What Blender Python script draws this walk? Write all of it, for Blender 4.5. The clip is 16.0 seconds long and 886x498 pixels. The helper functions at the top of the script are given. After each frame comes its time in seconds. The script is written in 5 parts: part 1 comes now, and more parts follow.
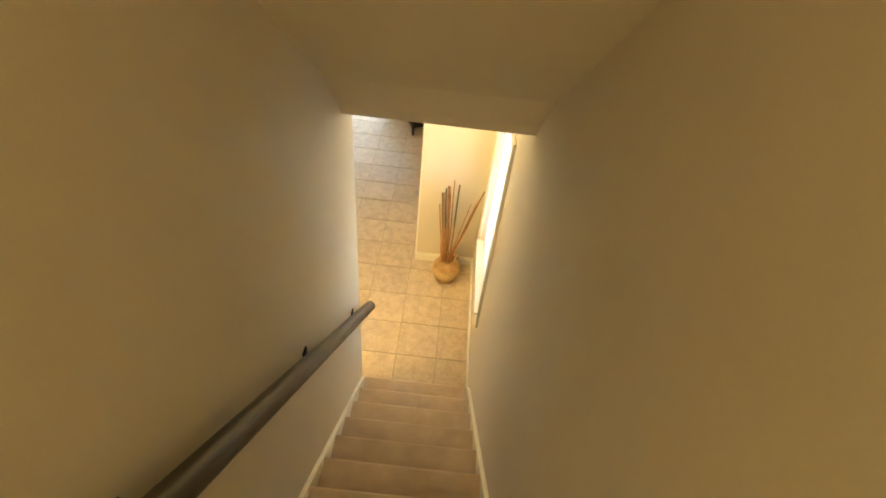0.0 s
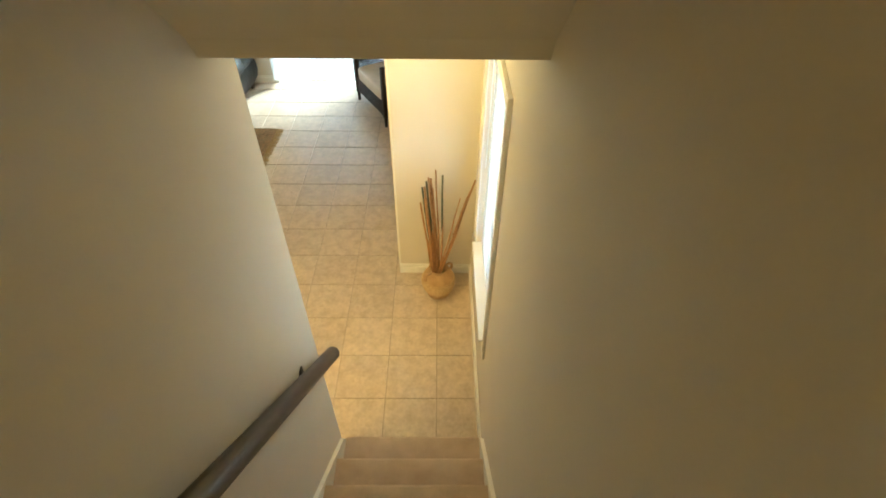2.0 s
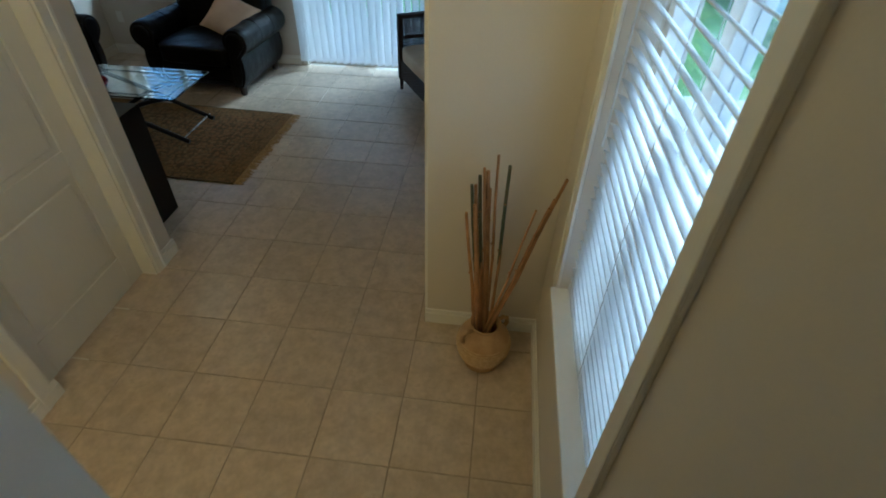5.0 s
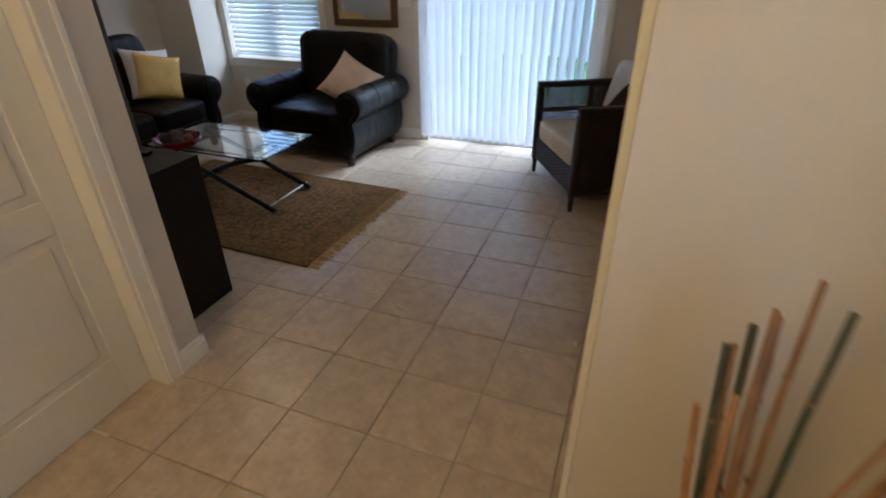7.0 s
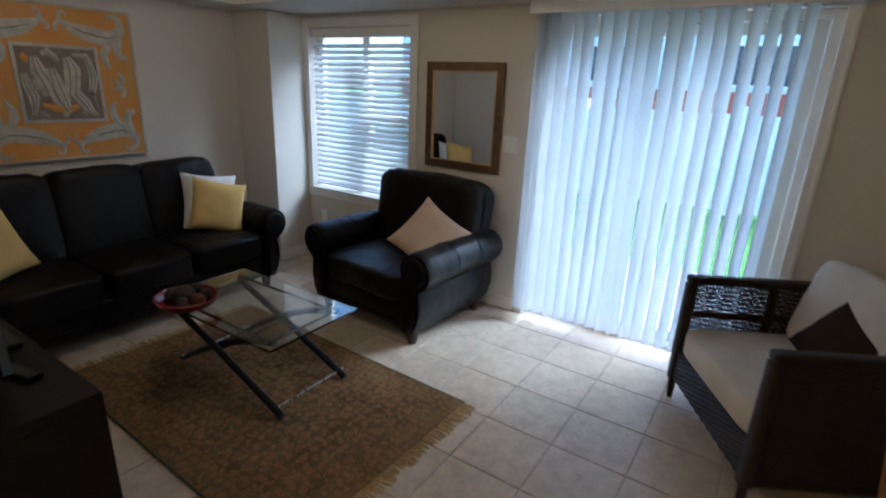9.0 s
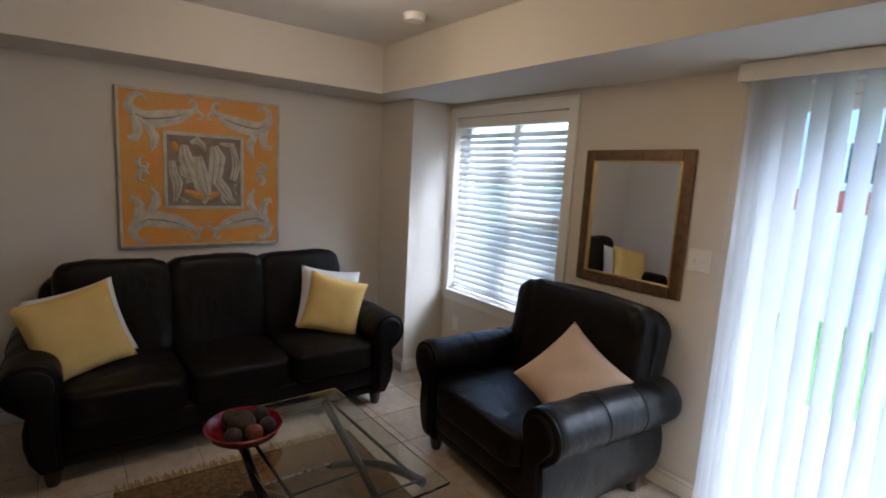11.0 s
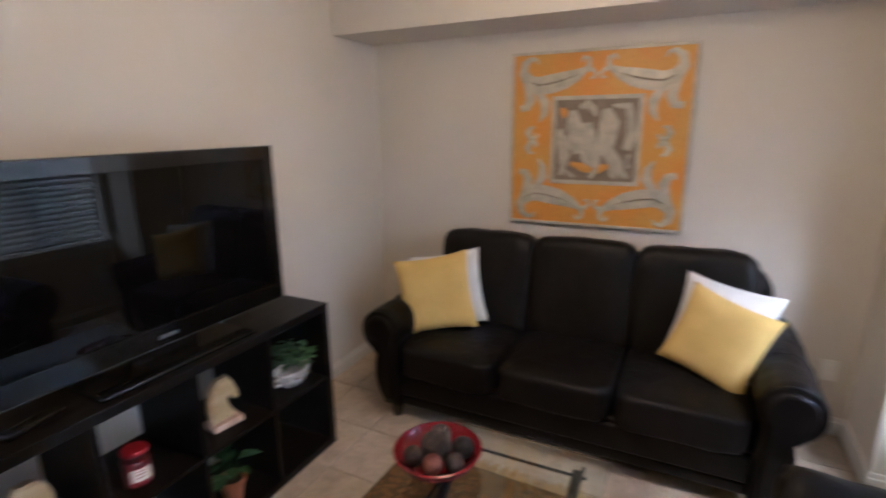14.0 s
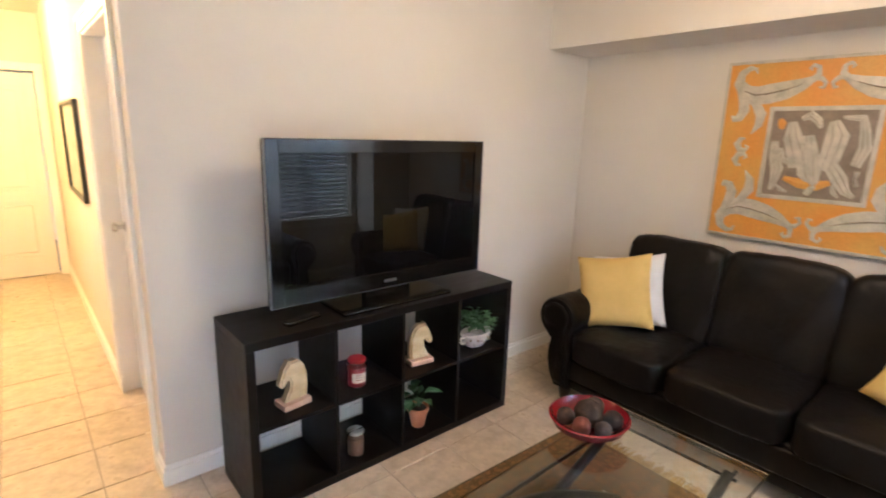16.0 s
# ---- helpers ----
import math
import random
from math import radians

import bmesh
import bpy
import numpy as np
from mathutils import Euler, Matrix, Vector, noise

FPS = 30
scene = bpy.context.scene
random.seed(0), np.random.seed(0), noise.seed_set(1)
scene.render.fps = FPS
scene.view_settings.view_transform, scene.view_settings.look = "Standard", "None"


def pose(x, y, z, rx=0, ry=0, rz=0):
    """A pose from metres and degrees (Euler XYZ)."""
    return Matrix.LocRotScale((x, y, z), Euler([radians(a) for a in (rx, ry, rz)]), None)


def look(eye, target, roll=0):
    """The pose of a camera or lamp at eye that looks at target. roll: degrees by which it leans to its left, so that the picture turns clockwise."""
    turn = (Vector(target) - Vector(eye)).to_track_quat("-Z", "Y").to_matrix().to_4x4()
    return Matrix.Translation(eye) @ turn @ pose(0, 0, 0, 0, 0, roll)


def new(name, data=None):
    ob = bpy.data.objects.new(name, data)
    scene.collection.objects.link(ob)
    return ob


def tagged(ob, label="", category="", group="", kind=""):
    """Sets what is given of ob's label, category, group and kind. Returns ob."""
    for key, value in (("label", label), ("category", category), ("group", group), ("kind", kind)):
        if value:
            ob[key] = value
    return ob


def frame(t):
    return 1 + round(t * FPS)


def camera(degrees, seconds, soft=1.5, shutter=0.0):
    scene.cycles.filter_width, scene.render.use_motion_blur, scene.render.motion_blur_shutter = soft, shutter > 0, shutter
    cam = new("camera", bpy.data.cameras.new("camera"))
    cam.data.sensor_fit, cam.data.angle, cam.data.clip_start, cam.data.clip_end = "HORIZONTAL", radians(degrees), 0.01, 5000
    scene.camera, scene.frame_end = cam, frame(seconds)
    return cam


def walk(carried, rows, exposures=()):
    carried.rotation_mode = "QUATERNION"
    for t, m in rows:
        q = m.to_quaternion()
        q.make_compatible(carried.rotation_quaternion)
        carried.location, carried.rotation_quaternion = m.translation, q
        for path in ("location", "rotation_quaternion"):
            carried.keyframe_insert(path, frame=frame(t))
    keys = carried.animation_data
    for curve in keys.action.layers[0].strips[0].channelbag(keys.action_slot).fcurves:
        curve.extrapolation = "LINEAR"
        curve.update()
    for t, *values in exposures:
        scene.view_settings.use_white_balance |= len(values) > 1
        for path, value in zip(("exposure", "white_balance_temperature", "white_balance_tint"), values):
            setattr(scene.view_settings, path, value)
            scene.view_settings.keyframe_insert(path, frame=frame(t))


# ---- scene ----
cam = camera(82.5, 16.0, 1.8, 0.4)
PATH = [
    (0, (0.339, 0.583, 3.777), (0.355, 2.031, 2.398), 6.9),
    (0.5, (0.366, 0.78, 3.652), (0.372, 2.177, 2.22), 7.0),
    (1, (0.383, 0.986, 3.481), (0.176, 2.32, 2.006), -0.1),
    (1.5, (0.438, 1.131, 3.337), (0.308, 2.482, 1.869), 0.4),
    (2, (0.436, 1.337, 3.165), (0.451, 2.782, 1.782), 0.6),
    (2.5, (0.451, 1.54, 3.006), (0.262, 2.98, 1.63), -0.3),
    (3, (0.45, 1.71, 2.85), (0.445, 3.128, 1.44), -0.1),
    (3.5, (0.379, 1.89, 2.719), (0.35, 3.365, 1.368), 4.1),
    (3.7, (0.386, 1.973, 2.614), (0.248, 3.442, 1.264), 3.2),
    (5.8, (0.369, 2.809, 1.867), (0.192, 4.344, 0.596), 0.4),
    (6, (0.339, 2.903, 1.78), (0.008, 4.401, 0.496), -0.1),
    (6.5, (0.261, 3.136, 1.68), (-0.253, 4.717, 0.567), -2.2),
    (7, (0.109, 3.432, 1.587), (-0.509, 5.046, 0.581), -0.5),
    (7.5, (-0.017, 3.8, 1.605), (-0.851, 5.343, 0.645), 0.6),
    (8, (-0.168, 4.114, 1.6), (-1.164, 5.597, 0.699), 0.7),
    (8.5, (-0.352, 4.34, 1.632), (-1.232, 5.955, 0.847), 4.0),
    (9, (-0.352, 4.664, 1.635), (-1.391, 6.257, 1.014), 2.4),
    (9.5, (-0.458, 4.887, 1.658), (-1.648, 6.439, 1.239), 2.8),
    (9.7, (-0.519, 4.935, 1.65), (-1.745, 6.489, 1.367), 3.5),
    (11.8, (-0.862, 5.806, 1.595), (-2.556, 6.81, 1.244), 3.1),
    (12, (-0.9, 5.908, 1.616), (-2.615, 6.877, 1.267), 3.0),
    (12.5, (-1.036, 6.208, 1.604), (-2.92, 6.755, 1.217), 0.4),
    (13, (-1.105, 6.407, 1.593), (-3.039, 6.629, 1.136), 0.7),
    (13.5, (-1.284, 6.593, 1.649), (-3.223, 6.531, 1.159), 1.0),
    (14, (-1.441, 6.741, 1.634), (-3.176, 5.871, 1.152), -0.6),
    (14.5, (-1.442, 6.86, 1.588), (-2.785, 5.453, 1.124), -2.2),
    (15, (-1.306, 6.914, 1.565), (-2.656, 5.517, 1.088), 0.5),
    (15.5, (-1.215, 6.988, 1.571), (-2.617, 5.643, 1.094), 1.8),
    (16, (-1.202, 7.0, 1.584), (-2.47, 5.519, 1.138), 1.7),
]
EXPOSURES = [(0.0, 4.1, 5700, -9), (1.5, 4.0, 5250, -14), (2.5, 3.4, 5050, -14), (3.5, 2.8, 4800, -12), (6.0, 1.4, 4000, -11), (6.5, 2.0, 4550, 2), (7.0, 2.4, 4700, 5), (8.0, 2.6, 4700, 3), (9.0, 2.4, 4500, 2), (9.5, 2.3, 4550, 2), (12.0, 3.05, 5100, 11), (12.5, 3.05, 5000, 11), (13.5, 3.25, 4850, 11), (14.0, 3.75, 4950, 12), (14.5, 4.35, 5050, 11), (16.0, 4.45, 5250, 9)]
walk(cam, [(t, look(eye, target, roll)) for t, eye, target, roll in PATH], EXPOSURES)
# ---- end of walk ----

# ---- world, sun and lamps ----
world = bpy.data.worlds.new("sky")
scene.world = world
world.use_nodes = True
sky = world.node_tree.nodes.new("ShaderNodeTexSky")
sky.sky_type = "NISHITA"
sky.sun_disc = False
sky.sun_elevation = radians(45)
sky.sun_rotation = radians(52)
sky.air_density, sky.dust_density = 1.0, 3.0
background = world.node_tree.nodes["Background"]
world.node_tree.links.new(sky.outputs[0], background.inputs["Color"])
background.inputs["Strength"].default_value = 0.15

sun_data = bpy.data.lights.new("sun", "SUN")
sun_data.energy, sun_data.angle, sun_data.color = 1.15, radians(40), (1.0, 0.95, 0.88)
sun = new("sun", sun_data)
sun.matrix_world = look((0, 0, 20), (-7, -5.5, 20 - 9))


def bulb(name, place, watts, size, kelvin_colour):
    data = bpy.data.lights.new(name, "POINT")
    data.energy, data.shadow_soft_size, data.color = watts, size, kelvin_colour
    ob = new(name, data)
    ob.location = place
    return ob


WARM = (1.0, 0.62, 0.23)
# unseen warm fill added over the landing to lift the stairwell
bulb("upper_landing_fill", (0.28, -0.9, 4.6), 4.7, 0.28, WARM)
bulb("hall_bulb", (-0.95, 2.2, 2.30), 7.6, 0.3, (1.0, 0.57, 0.18))
# added warm fill that brightens the foyer wall; no known fixture here
bulb("foyer_fill", (0.15, 3.75, 2.30), 1.5, 0.25, WARM)
bulb("living_room_bulb", (-2.85, 6.31, 2.22), 2.1, 0.15, (1.0, 0.66, 0.36))


# ---- materials ----
def material(name, base, rough=0.6, metal=0.0, second=None, scale=6.0, amount=0.5, fine=90.0, bump=0.1, bump_scale=None,
             coords="Position", stretch=(1, 1, 1), spec=0.5, per_object=0.0, coat=0.0):
    """A surface with a colour that wanders between base and second at a broad scale, fine grain and relief."""
    m = bpy.data.materials.new(name)
    m.use_nodes = True
    nodes, links = m.node_tree.nodes, m.node_tree.links
    shader = nodes["Principled BSDF"]
    if coords == "Position":
        source = nodes.new("ShaderNodeNewGeometry").outputs["Position"]
    else:
        source = nodes.new("ShaderNodeTexCoord").outputs["Object"]
    mapping = nodes.new("ShaderNodeMapping")
    mapping.inputs["Scale"].default_value = stretch
    links.new(source, mapping.inputs["Vector"])
    vector = mapping.outputs[0]
    info = nodes.new("ShaderNodeObjectInfo")
    if coords == "Object":
        add = nodes.new("ShaderNodeVectorMath")
        add.operation = "MULTIPLY_ADD"
        links.new(info.outputs["Random"], add.inputs[0])
        add.inputs[1].default_value = (37, 53, 71)
        links.new(vector, add.inputs[2])
        vector = add.outputs[0]
    broad = nodes.new("ShaderNodeTexNoise")
    broad.inputs["Scale"].default_value, broad.inputs["Detail"].default_value = scale, 5
    grain = nodes.new("ShaderNodeTexNoise")
    grain.inputs["Scale"].default_value, grain.inputs["Detail"].default_value = fine, 3
    links.new(vector, broad.inputs["Vector"])
    links.new(vector, grain.inputs["Vector"])
    ramp = nodes.new("ShaderNodeMapRange")
    ramp.inputs["From Min"].default_value, ramp.inputs["From Max"].default_value = 0.35, 0.68
    links.new(broad.outputs["Fac"], ramp.inputs["Value"])
    mix = nodes.new("ShaderNodeMix")
    mix.data_type = "RGBA"
    mix.inputs["A"].default_value = (*base, 1)
    mix.inputs["B"].default_value = (*(second or [c * 0.85 for c in base]), 1)
    links.new(ramp.outputs[0], mix.inputs["Factor"])
    tone = nodes.new("ShaderNodeMapRange")
    tone.inputs["To Min"].default_value, tone.inputs["To Max"].default_value = 1 - 0.25 * amount, 1 + 0.25 * amount
    links.new(grain.outputs["Fac"], tone.inputs["Value"])
    scaled = nodes.new("ShaderNodeVectorMath")
    scaled.operation = "SCALE"
    links.new(mix.outputs["Result"], scaled.inputs[0])
    links.new(tone.outputs[0], scaled.inputs["Scale"])
    colour = scaled.outputs[0]
    if per_object:
        vary = nodes.new("ShaderNodeMapRange")
        vary.inputs["To Min"].default_value, vary.inputs["To Max"].default_value = 1 - per_object, 1 + per_object
        links.new(info.outputs["Random"], vary.inputs["Value"])
        again = nodes.new("ShaderNodeVectorMath")
        again.operation = "SCALE"
        links.new(colour, again.inputs[0])
        links.new(vary.outputs[0], again.inputs["Scale"])
        colour = again.outputs[0]
    links.new(colour, shader.inputs["Base Color"])
    worn = nodes.new("ShaderNodeMapRange")
    worn.inputs["To Min"].default_value, worn.inputs["To Max"].default_value = max(0.03, rough - 0.08), min(1, rough + 0.08)
    links.new(broad.outputs["Fac"], worn.inputs["Value"])
    links.new(worn.outputs[0], shader.inputs["Roughness"])
    shader.inputs["Metallic"].default_value = metal
    shader.inputs["Specular IOR Level"].default_value = spec
    shader.inputs["Coat Weight"].default_value = coat
    if bump:
        relief = nodes.new("ShaderNodeBump")
        relief.inputs["Strength"].default_value = bump
        relief.inputs["Distance"].default_value = 0.004
        height = grain
        if bump_scale:
            height = nodes.new("ShaderNodeTexNoise")
            height.inputs["Scale"].default_value, height.inputs["Detail"].default_value = bump_scale, 4
            links.new(vector, height.inputs["Vector"])
        links.new(height.outputs["Fac"], relief.inputs["Height"])
        links.new(relief.outputs[0], shader.inputs["Normal"])
    return m


def glass_material(name, tint=(1, 1, 1), rough=0.0):
    m = bpy.data.materials.new(name)
    m.use_nodes = True
    shader = m.node_tree.nodes["Principled BSDF"]
    shader.inputs["Base Color"].default_value = (*tint, 1)
    shader.inputs["Transmission Weight"].default_value = 1
    shader.inputs["Roughness"].default_value = rough
    shader.inputs["IOR"].default_value = 1.45
    return m


def vinyl_material(name, base, through_light):
    """Thin white plastic that lets some daylight through."""
    m = material(name, base, 0.45, scale=3, fine=60, bump=0.05, amount=0.2)
    nodes, links = m.node_tree.nodes, m.node_tree.links
    shader, out = nodes["Principled BSDF"], nodes["Material Output"]
    glow = nodes.new("ShaderNodeBsdfTranslucent")
    glow.inputs["Color"].default_value = (*base, 1)
    mix = nodes.new("ShaderNodeMixShader")
    mix.inputs[0].default_value = through_light
    links.new(shader.outputs[0], mix.inputs[1])
    links.new(glow.outputs[0], mix.inputs[2])
    links.new(mix.outputs[0], out.inputs["Surface"])
    return m


WALL = material("wall_paint", (0.69, 0.645, 0.575), 0.75, second=(0.66, 0.615, 0.545), scale=1.3, fine=160, bump=0.12, bump_scale=220, amount=0.12)
CEILING = material("ceiling_paint", (0.74, 0.72, 0.68), 0.85, second=(0.70, 0.68, 0.64), scale=1.5, fine=120, bump=0.25, bump_scale=160, amount=0.15)
TRIM = material("white_trim_paint", (0.84, 0.825, 0.78), 0.4, second=(0.80, 0.785, 0.74), scale=3, fine=60, bump=0.04, amount=0.1)
DOORPAINT = material("door_paint", (0.76, 0.74, 0.69), 0.42, second=(0.72, 0.70, 0.65), scale=4, fine=140, bump=0.06, amount=0.12, stretch=(1, 1, 0.15))
TILE = material("ceramic_tile", (0.60, 0.495, 0.375), 0.30, second=(0.47, 0.38, 0.28), scale=13, fine=42, bump=0.06, bump_scale=26, amount=0.7, coords="Object", per_object=0.05)
GROUT = material("grout", (0.41, 0.345, 0.27), 0.9, second=(0.33, 0.275, 0.215), scale=5, fine=300, bump=0.2, amount=0.5)
CARPET = material("beige_carpet", (0.60, 0.48, 0.38), 0.97, second=(0.49, 0.38, 0.29), scale=7, fine=420, bump=0.9, bump_scale=480, amount=1.3, spec=0.1)
LEATHER = material("black_leather", (0.0040, 0.0034, 0.0034), 0.44, second=(0.0085, 0.0068, 0.0062), scale=5, fine=180, bump=0.55, bump_scale=10, amount=0.5, spec=0.18, stretch=(1.3, 1.3, 0.9))
LEATHER.node_tree.nodes["Bump"].inputs["Distance"].default_value = 0.014
BLACKWOOD = material("black_brown_veneer", (0.0045, 0.0035, 0.0035), 0.45, second=(0.008, 0.006, 0.0055), scale=3, fine=60, bump=0.06, stretch=(1, 8, 8), amount=0.6, spec=0.22)
BLACKMETAL = material("black_metal", (0.018, 0.018, 0.019), 0.35, metal=0.6, scale=8, fine=80, bump=0.05, amount=0.3)
DARKWOOD = material("dark_stained_wood", (0.026, 0.015, 0.010), 0.48, second=(0.016, 0.010, 0.007), scale=5, fine=70, bump=0.08, stretch=(12, 1, 1), amount=0.8)
FOOTWOOD = material("dark_foot_wood", (0.035, 0.018, 0.012), 0.35, scale=6, fine=60, bump=0.05)
STEEL = material("brushed_steel", (0.55, 0.53, 0.50), 0.28, metal=1.0, scale=6, fine=220, bump=0.03, stretch=(1, 10, 1), amount=0.2)
BRASS = material("dull_brass", (0.62, 0.45, 0.19), 0.3, metal=1.0, scale=9, fine=120, bump=0.03)
YELLOW = material("yellow_cotton", (0.70, 0.50, 0.17), 0.9, second=(0.64, 0.45, 0.145), scale=10, fine=420, bump=0.4, bump_scale=600, amount=0.5, spec=0.2)
WHITECLOTH = material("white_cotton", (0.74, 0.73, 0.72), 0.92, second=(0.68, 0.67, 0.66), scale=8, fine=380, bump=0.35, bump_scale=520, amount=0.3, spec=0.2)
CREAM = material("cream_suede", (0.68, 0.52, 0.38), 0.92, second=(0.62, 0.46, 0.33), scale=9, fine=300, bump=0.3, bump_scale=420, amount=0.4, spec=0.2)
OFFWHITE = material("off_white_canvas", (0.70, 0.65, 0.57), 0.93, second=(0.64, 0.58, 0.50), scale=7, fine=360, bump=0.4, bump_scale=500, amount=0.3, spec=0.2)
DARKCLOTH = material("dark_brown_cloth", (0.035, 0.022, 0.018), 0.9, scale=8, fine=300, bump=0.4, amount=0.5, spec=0.2)
WICKER = material("dark_wicker", (0.012, 0.0065, 0.005), 0.5, second=(0.024, 0.012, 0.009), scale=20, fine=160, bump=0.5, bump_scale=130, amount=0.9)


def rug_material(name, ground, motif, light, scale):
    """Knotted wool with small rosettes in two colours over a mottled ground."""
    m = material(name, ground, 0.97, second=[c * 0.6 for c in ground], scale=9, fine=230, bump=0.9, bump_scale=300, amount=1.3, spec=0.1, coords="Object")
    nodes, links = m.node_tree.nodes, m.node_tree.links
    shader = nodes["Principled BSDF"]
    ground_out = shader.inputs["Base Color"].links[0].from_socket
    source = nodes.new("ShaderNodeTexCoord").outputs["Object"]
    warp = nodes.new("ShaderNodeTexNoise")
    warp.inputs["Scale"].default_value, warp.inputs["Detail"].default_value = 24, 3
    links.new(source, warp.inputs["Vector"])
    shift = nodes.new("ShaderNodeVectorMath")
    shift.operation = "MULTIPLY_ADD"
    links.new(warp.outputs["Color"], shift.inputs[0])
    shift.inputs[1].default_value = (0.09, 0.09, 0.0)
    links.new(source, shift.inputs[2])
    last = ground_out
    for colour, size, lo, hi, weight in ((motif, scale, 0.25, 0.48, 0.7), (light, scale * 2.1, 0.14, 0.38, 0.55)):
        cells = nodes.new("ShaderNodeTexVoronoi")
        cells.inputs["Scale"].default_value, cells.inputs["Randomness"].default_value = size, 0.45
        links.new(shift.outputs[0], cells.inputs["Vector"])
        ring = nodes.new("ShaderNodeMapRange")
        ring.inputs["From Min"].default_value, ring.inputs["From Max"].default_value = lo, hi
        ring.inputs["To Min"].default_value, ring.inputs["To Max"].default_value = weight, 0.0
        links.new(cells.outputs["Distance"], ring.inputs["Value"])
        mix = nodes.new("ShaderNodeMix")
        mix.data_type = "RGBA"
        links.new(ring.outputs[0], mix.inputs["Factor"])
        links.new(last, mix.inputs["A"])
        mix.inputs["B"].default_value = (*colour, 1)
        last = mix.outputs["Result"]
    links.new(last, shader.inputs["Base Color"])
    return m


RUG = rug_material("rug_wool", (0.145, 0.090, 0.040), (0.27, 0.13, 0.05), (0.33, 0.235, 0.105), 19)
RUGBORDER = rug_material("rug_border_wool", (0.165, 0.105, 0.045), (0.27, 0.14, 0.052), (0.29, 0.205, 0.09), 23)
RUGBIND = material("rug_binding", (0.12, 0.10, 0.05), 0.97, second=(0.085, 0.07, 0.04), scale=30, fine=200, bump=0.8, amount=0.9, spec=0.1)
FRINGE = material("fringe_cotton", (0.50, 0.34, 0.14), 0.95, second=(0.30, 0.20, 0.09), scale=40, fine=220, bump=0.3, amount=0.8)
CLAY = material("straw_clay", (0.50, 0.33, 0.15), 0.75, second=(0.38, 0.24, 0.10), scale=14, fine=180, bump=0.4, bump_scale=190, amount=0.8)
ROPE = material("pale_rope", (0.60, 0.44, 0.23), 0.85, second=(0.48, 0.34, 0.16), scale=50, fine=260, bump=0.5, amount=0.7)
REED = material("orange_reed", (0.44, 0.235, 0.085), 0.55, second=(0.27, 0.14, 0.055), scale=14, fine=140, bump=0.2, coords="Object", per_object=0.25, amount=0.7)
GREENREED = material("green_reed", (0.045, 0.065, 0.038), 0.55, second=(0.11, 0.10, 0.05), scale=14, fine=140, bump=0.2, coords="Object", per_object=0.25, amount=0.7)
BLIND = vinyl_material("white_blind_vinyl", (0.86, 0.87, 0.88), 0.70)
FAUX = vinyl_material("white_faux_wood", (0.82, 0.83, 0.84), 0.40)
GLASS = glass_material("window_glass")
TABLEGLASS = glass_material("table_glass", (0.90, 0.97, 0.94))
JARGLASS = glass_material("jar_glass", (0.95, 0.97, 0.95))
MIRROR = material("mirror_silver", (0.88, 0.89, 0.89), 0.02, metal=1.0, second=(0.87, 0.88, 0.88), bump=0, amount=0.0)
MIRROR.node_tree.nodes["Principled BSDF"].inputs["Roughness"].default_value = 0.01
BRONZE = material("bronze_frame", (0.20, 0.125, 0.065), 0.42, metal=0.55, second=(0.13, 0.08, 0.045), scale=30, fine=120, bump=0.3, amount=0.8)
ORANGE = material("orange_canvas", (0.66, 0.27, 0.03), 0.42, second=(0.60, 0.33, 0.06), scale=5, fine=60, bump=0.25, bump_scale=300, amount=0.6)
SILVER = material("silver_leaf_paint", (0.58, 0.53, 0.44), 0.45, metal=0.1, second=(0.40, 0.38, 0.31), scale=16, fine=90, bump=0.2, amount=0.8)
TAUPE = material("taupe_paint", (0.19, 0.15, 0.115), 0.7, second=(0.27, 0.22, 0.17), scale=12, fine=90, bump=0.2, amount=0.8)
SCREEN = material("black_screen", (0.003, 0.003, 0.0035), 0.05, bump=0, scale=2, amount=0.0, spec=0.6)
SCREEN.node_tree.nodes["Principled BSDF"].inputs["Roughness"].default_value = 0.02
SCREEN.node_tree.nodes["Principled BSDF"].inputs["Specular IOR Level"].default_value = 0.24
for plain in (MIRROR, SCREEN):
    for link in list(plain.node_tree.links):
        if link.to_socket.name == "Roughness":
            plain.node_tree.links.remove(link)
GLOSSBLACK = material("gloss_black_plastic", (0.006, 0.006, 0.0065), 0.12, bump=0, scale=4, amount=0.1, spec=0.5)
GREYPLASTIC = material("grey_plastic", (0.10, 0.105, 0.11), 0.3, bump=0.02, scale=8)
REDGLAZE = material("red_lacquer", (0.20, 0.010, 0.016), 0.22, second=(0.15, 0.007, 0.011), scale=8, fine=60, bump=0.03, coat=0.3)
BALLBROWN = material("dried_seed_ball", (0.020, 0.013, 0.010), 0.9, second=(0.060, 0.038, 0.027), scale=30, fine=120, bump=1.0, bump_scale=85, coords="Object", per_object=0.5, amount=1.2)
BALLRUST = material("rust_seed_ball", (0.16, 0.045, 0.022), 0.85, second=(0.11, 0.032, 0.02), scale=30, fine=120, bump=1.0, bump_scale=85, coords="Object", amount=1.0)
ONYX = material("cream_onyx", (0.62, 0.50, 0.31), 0.35, second=(0.50, 0.36, 0.19), scale=11, fine=50, bump=0.05, stretch=(1, 1, 2.2), amount=0.6)
PINKSTONE = material("pink_marble", (0.62, 0.44, 0.33), 0.35, second=(0.50, 0.33, 0.24), scale=14, fine=60, bump=0.05)
REDWAX = material("red_wax", (0.34, 0.012, 0.022), 0.35, second=(0.27, 0.01, 0.016), scale=6, bump=0.02)
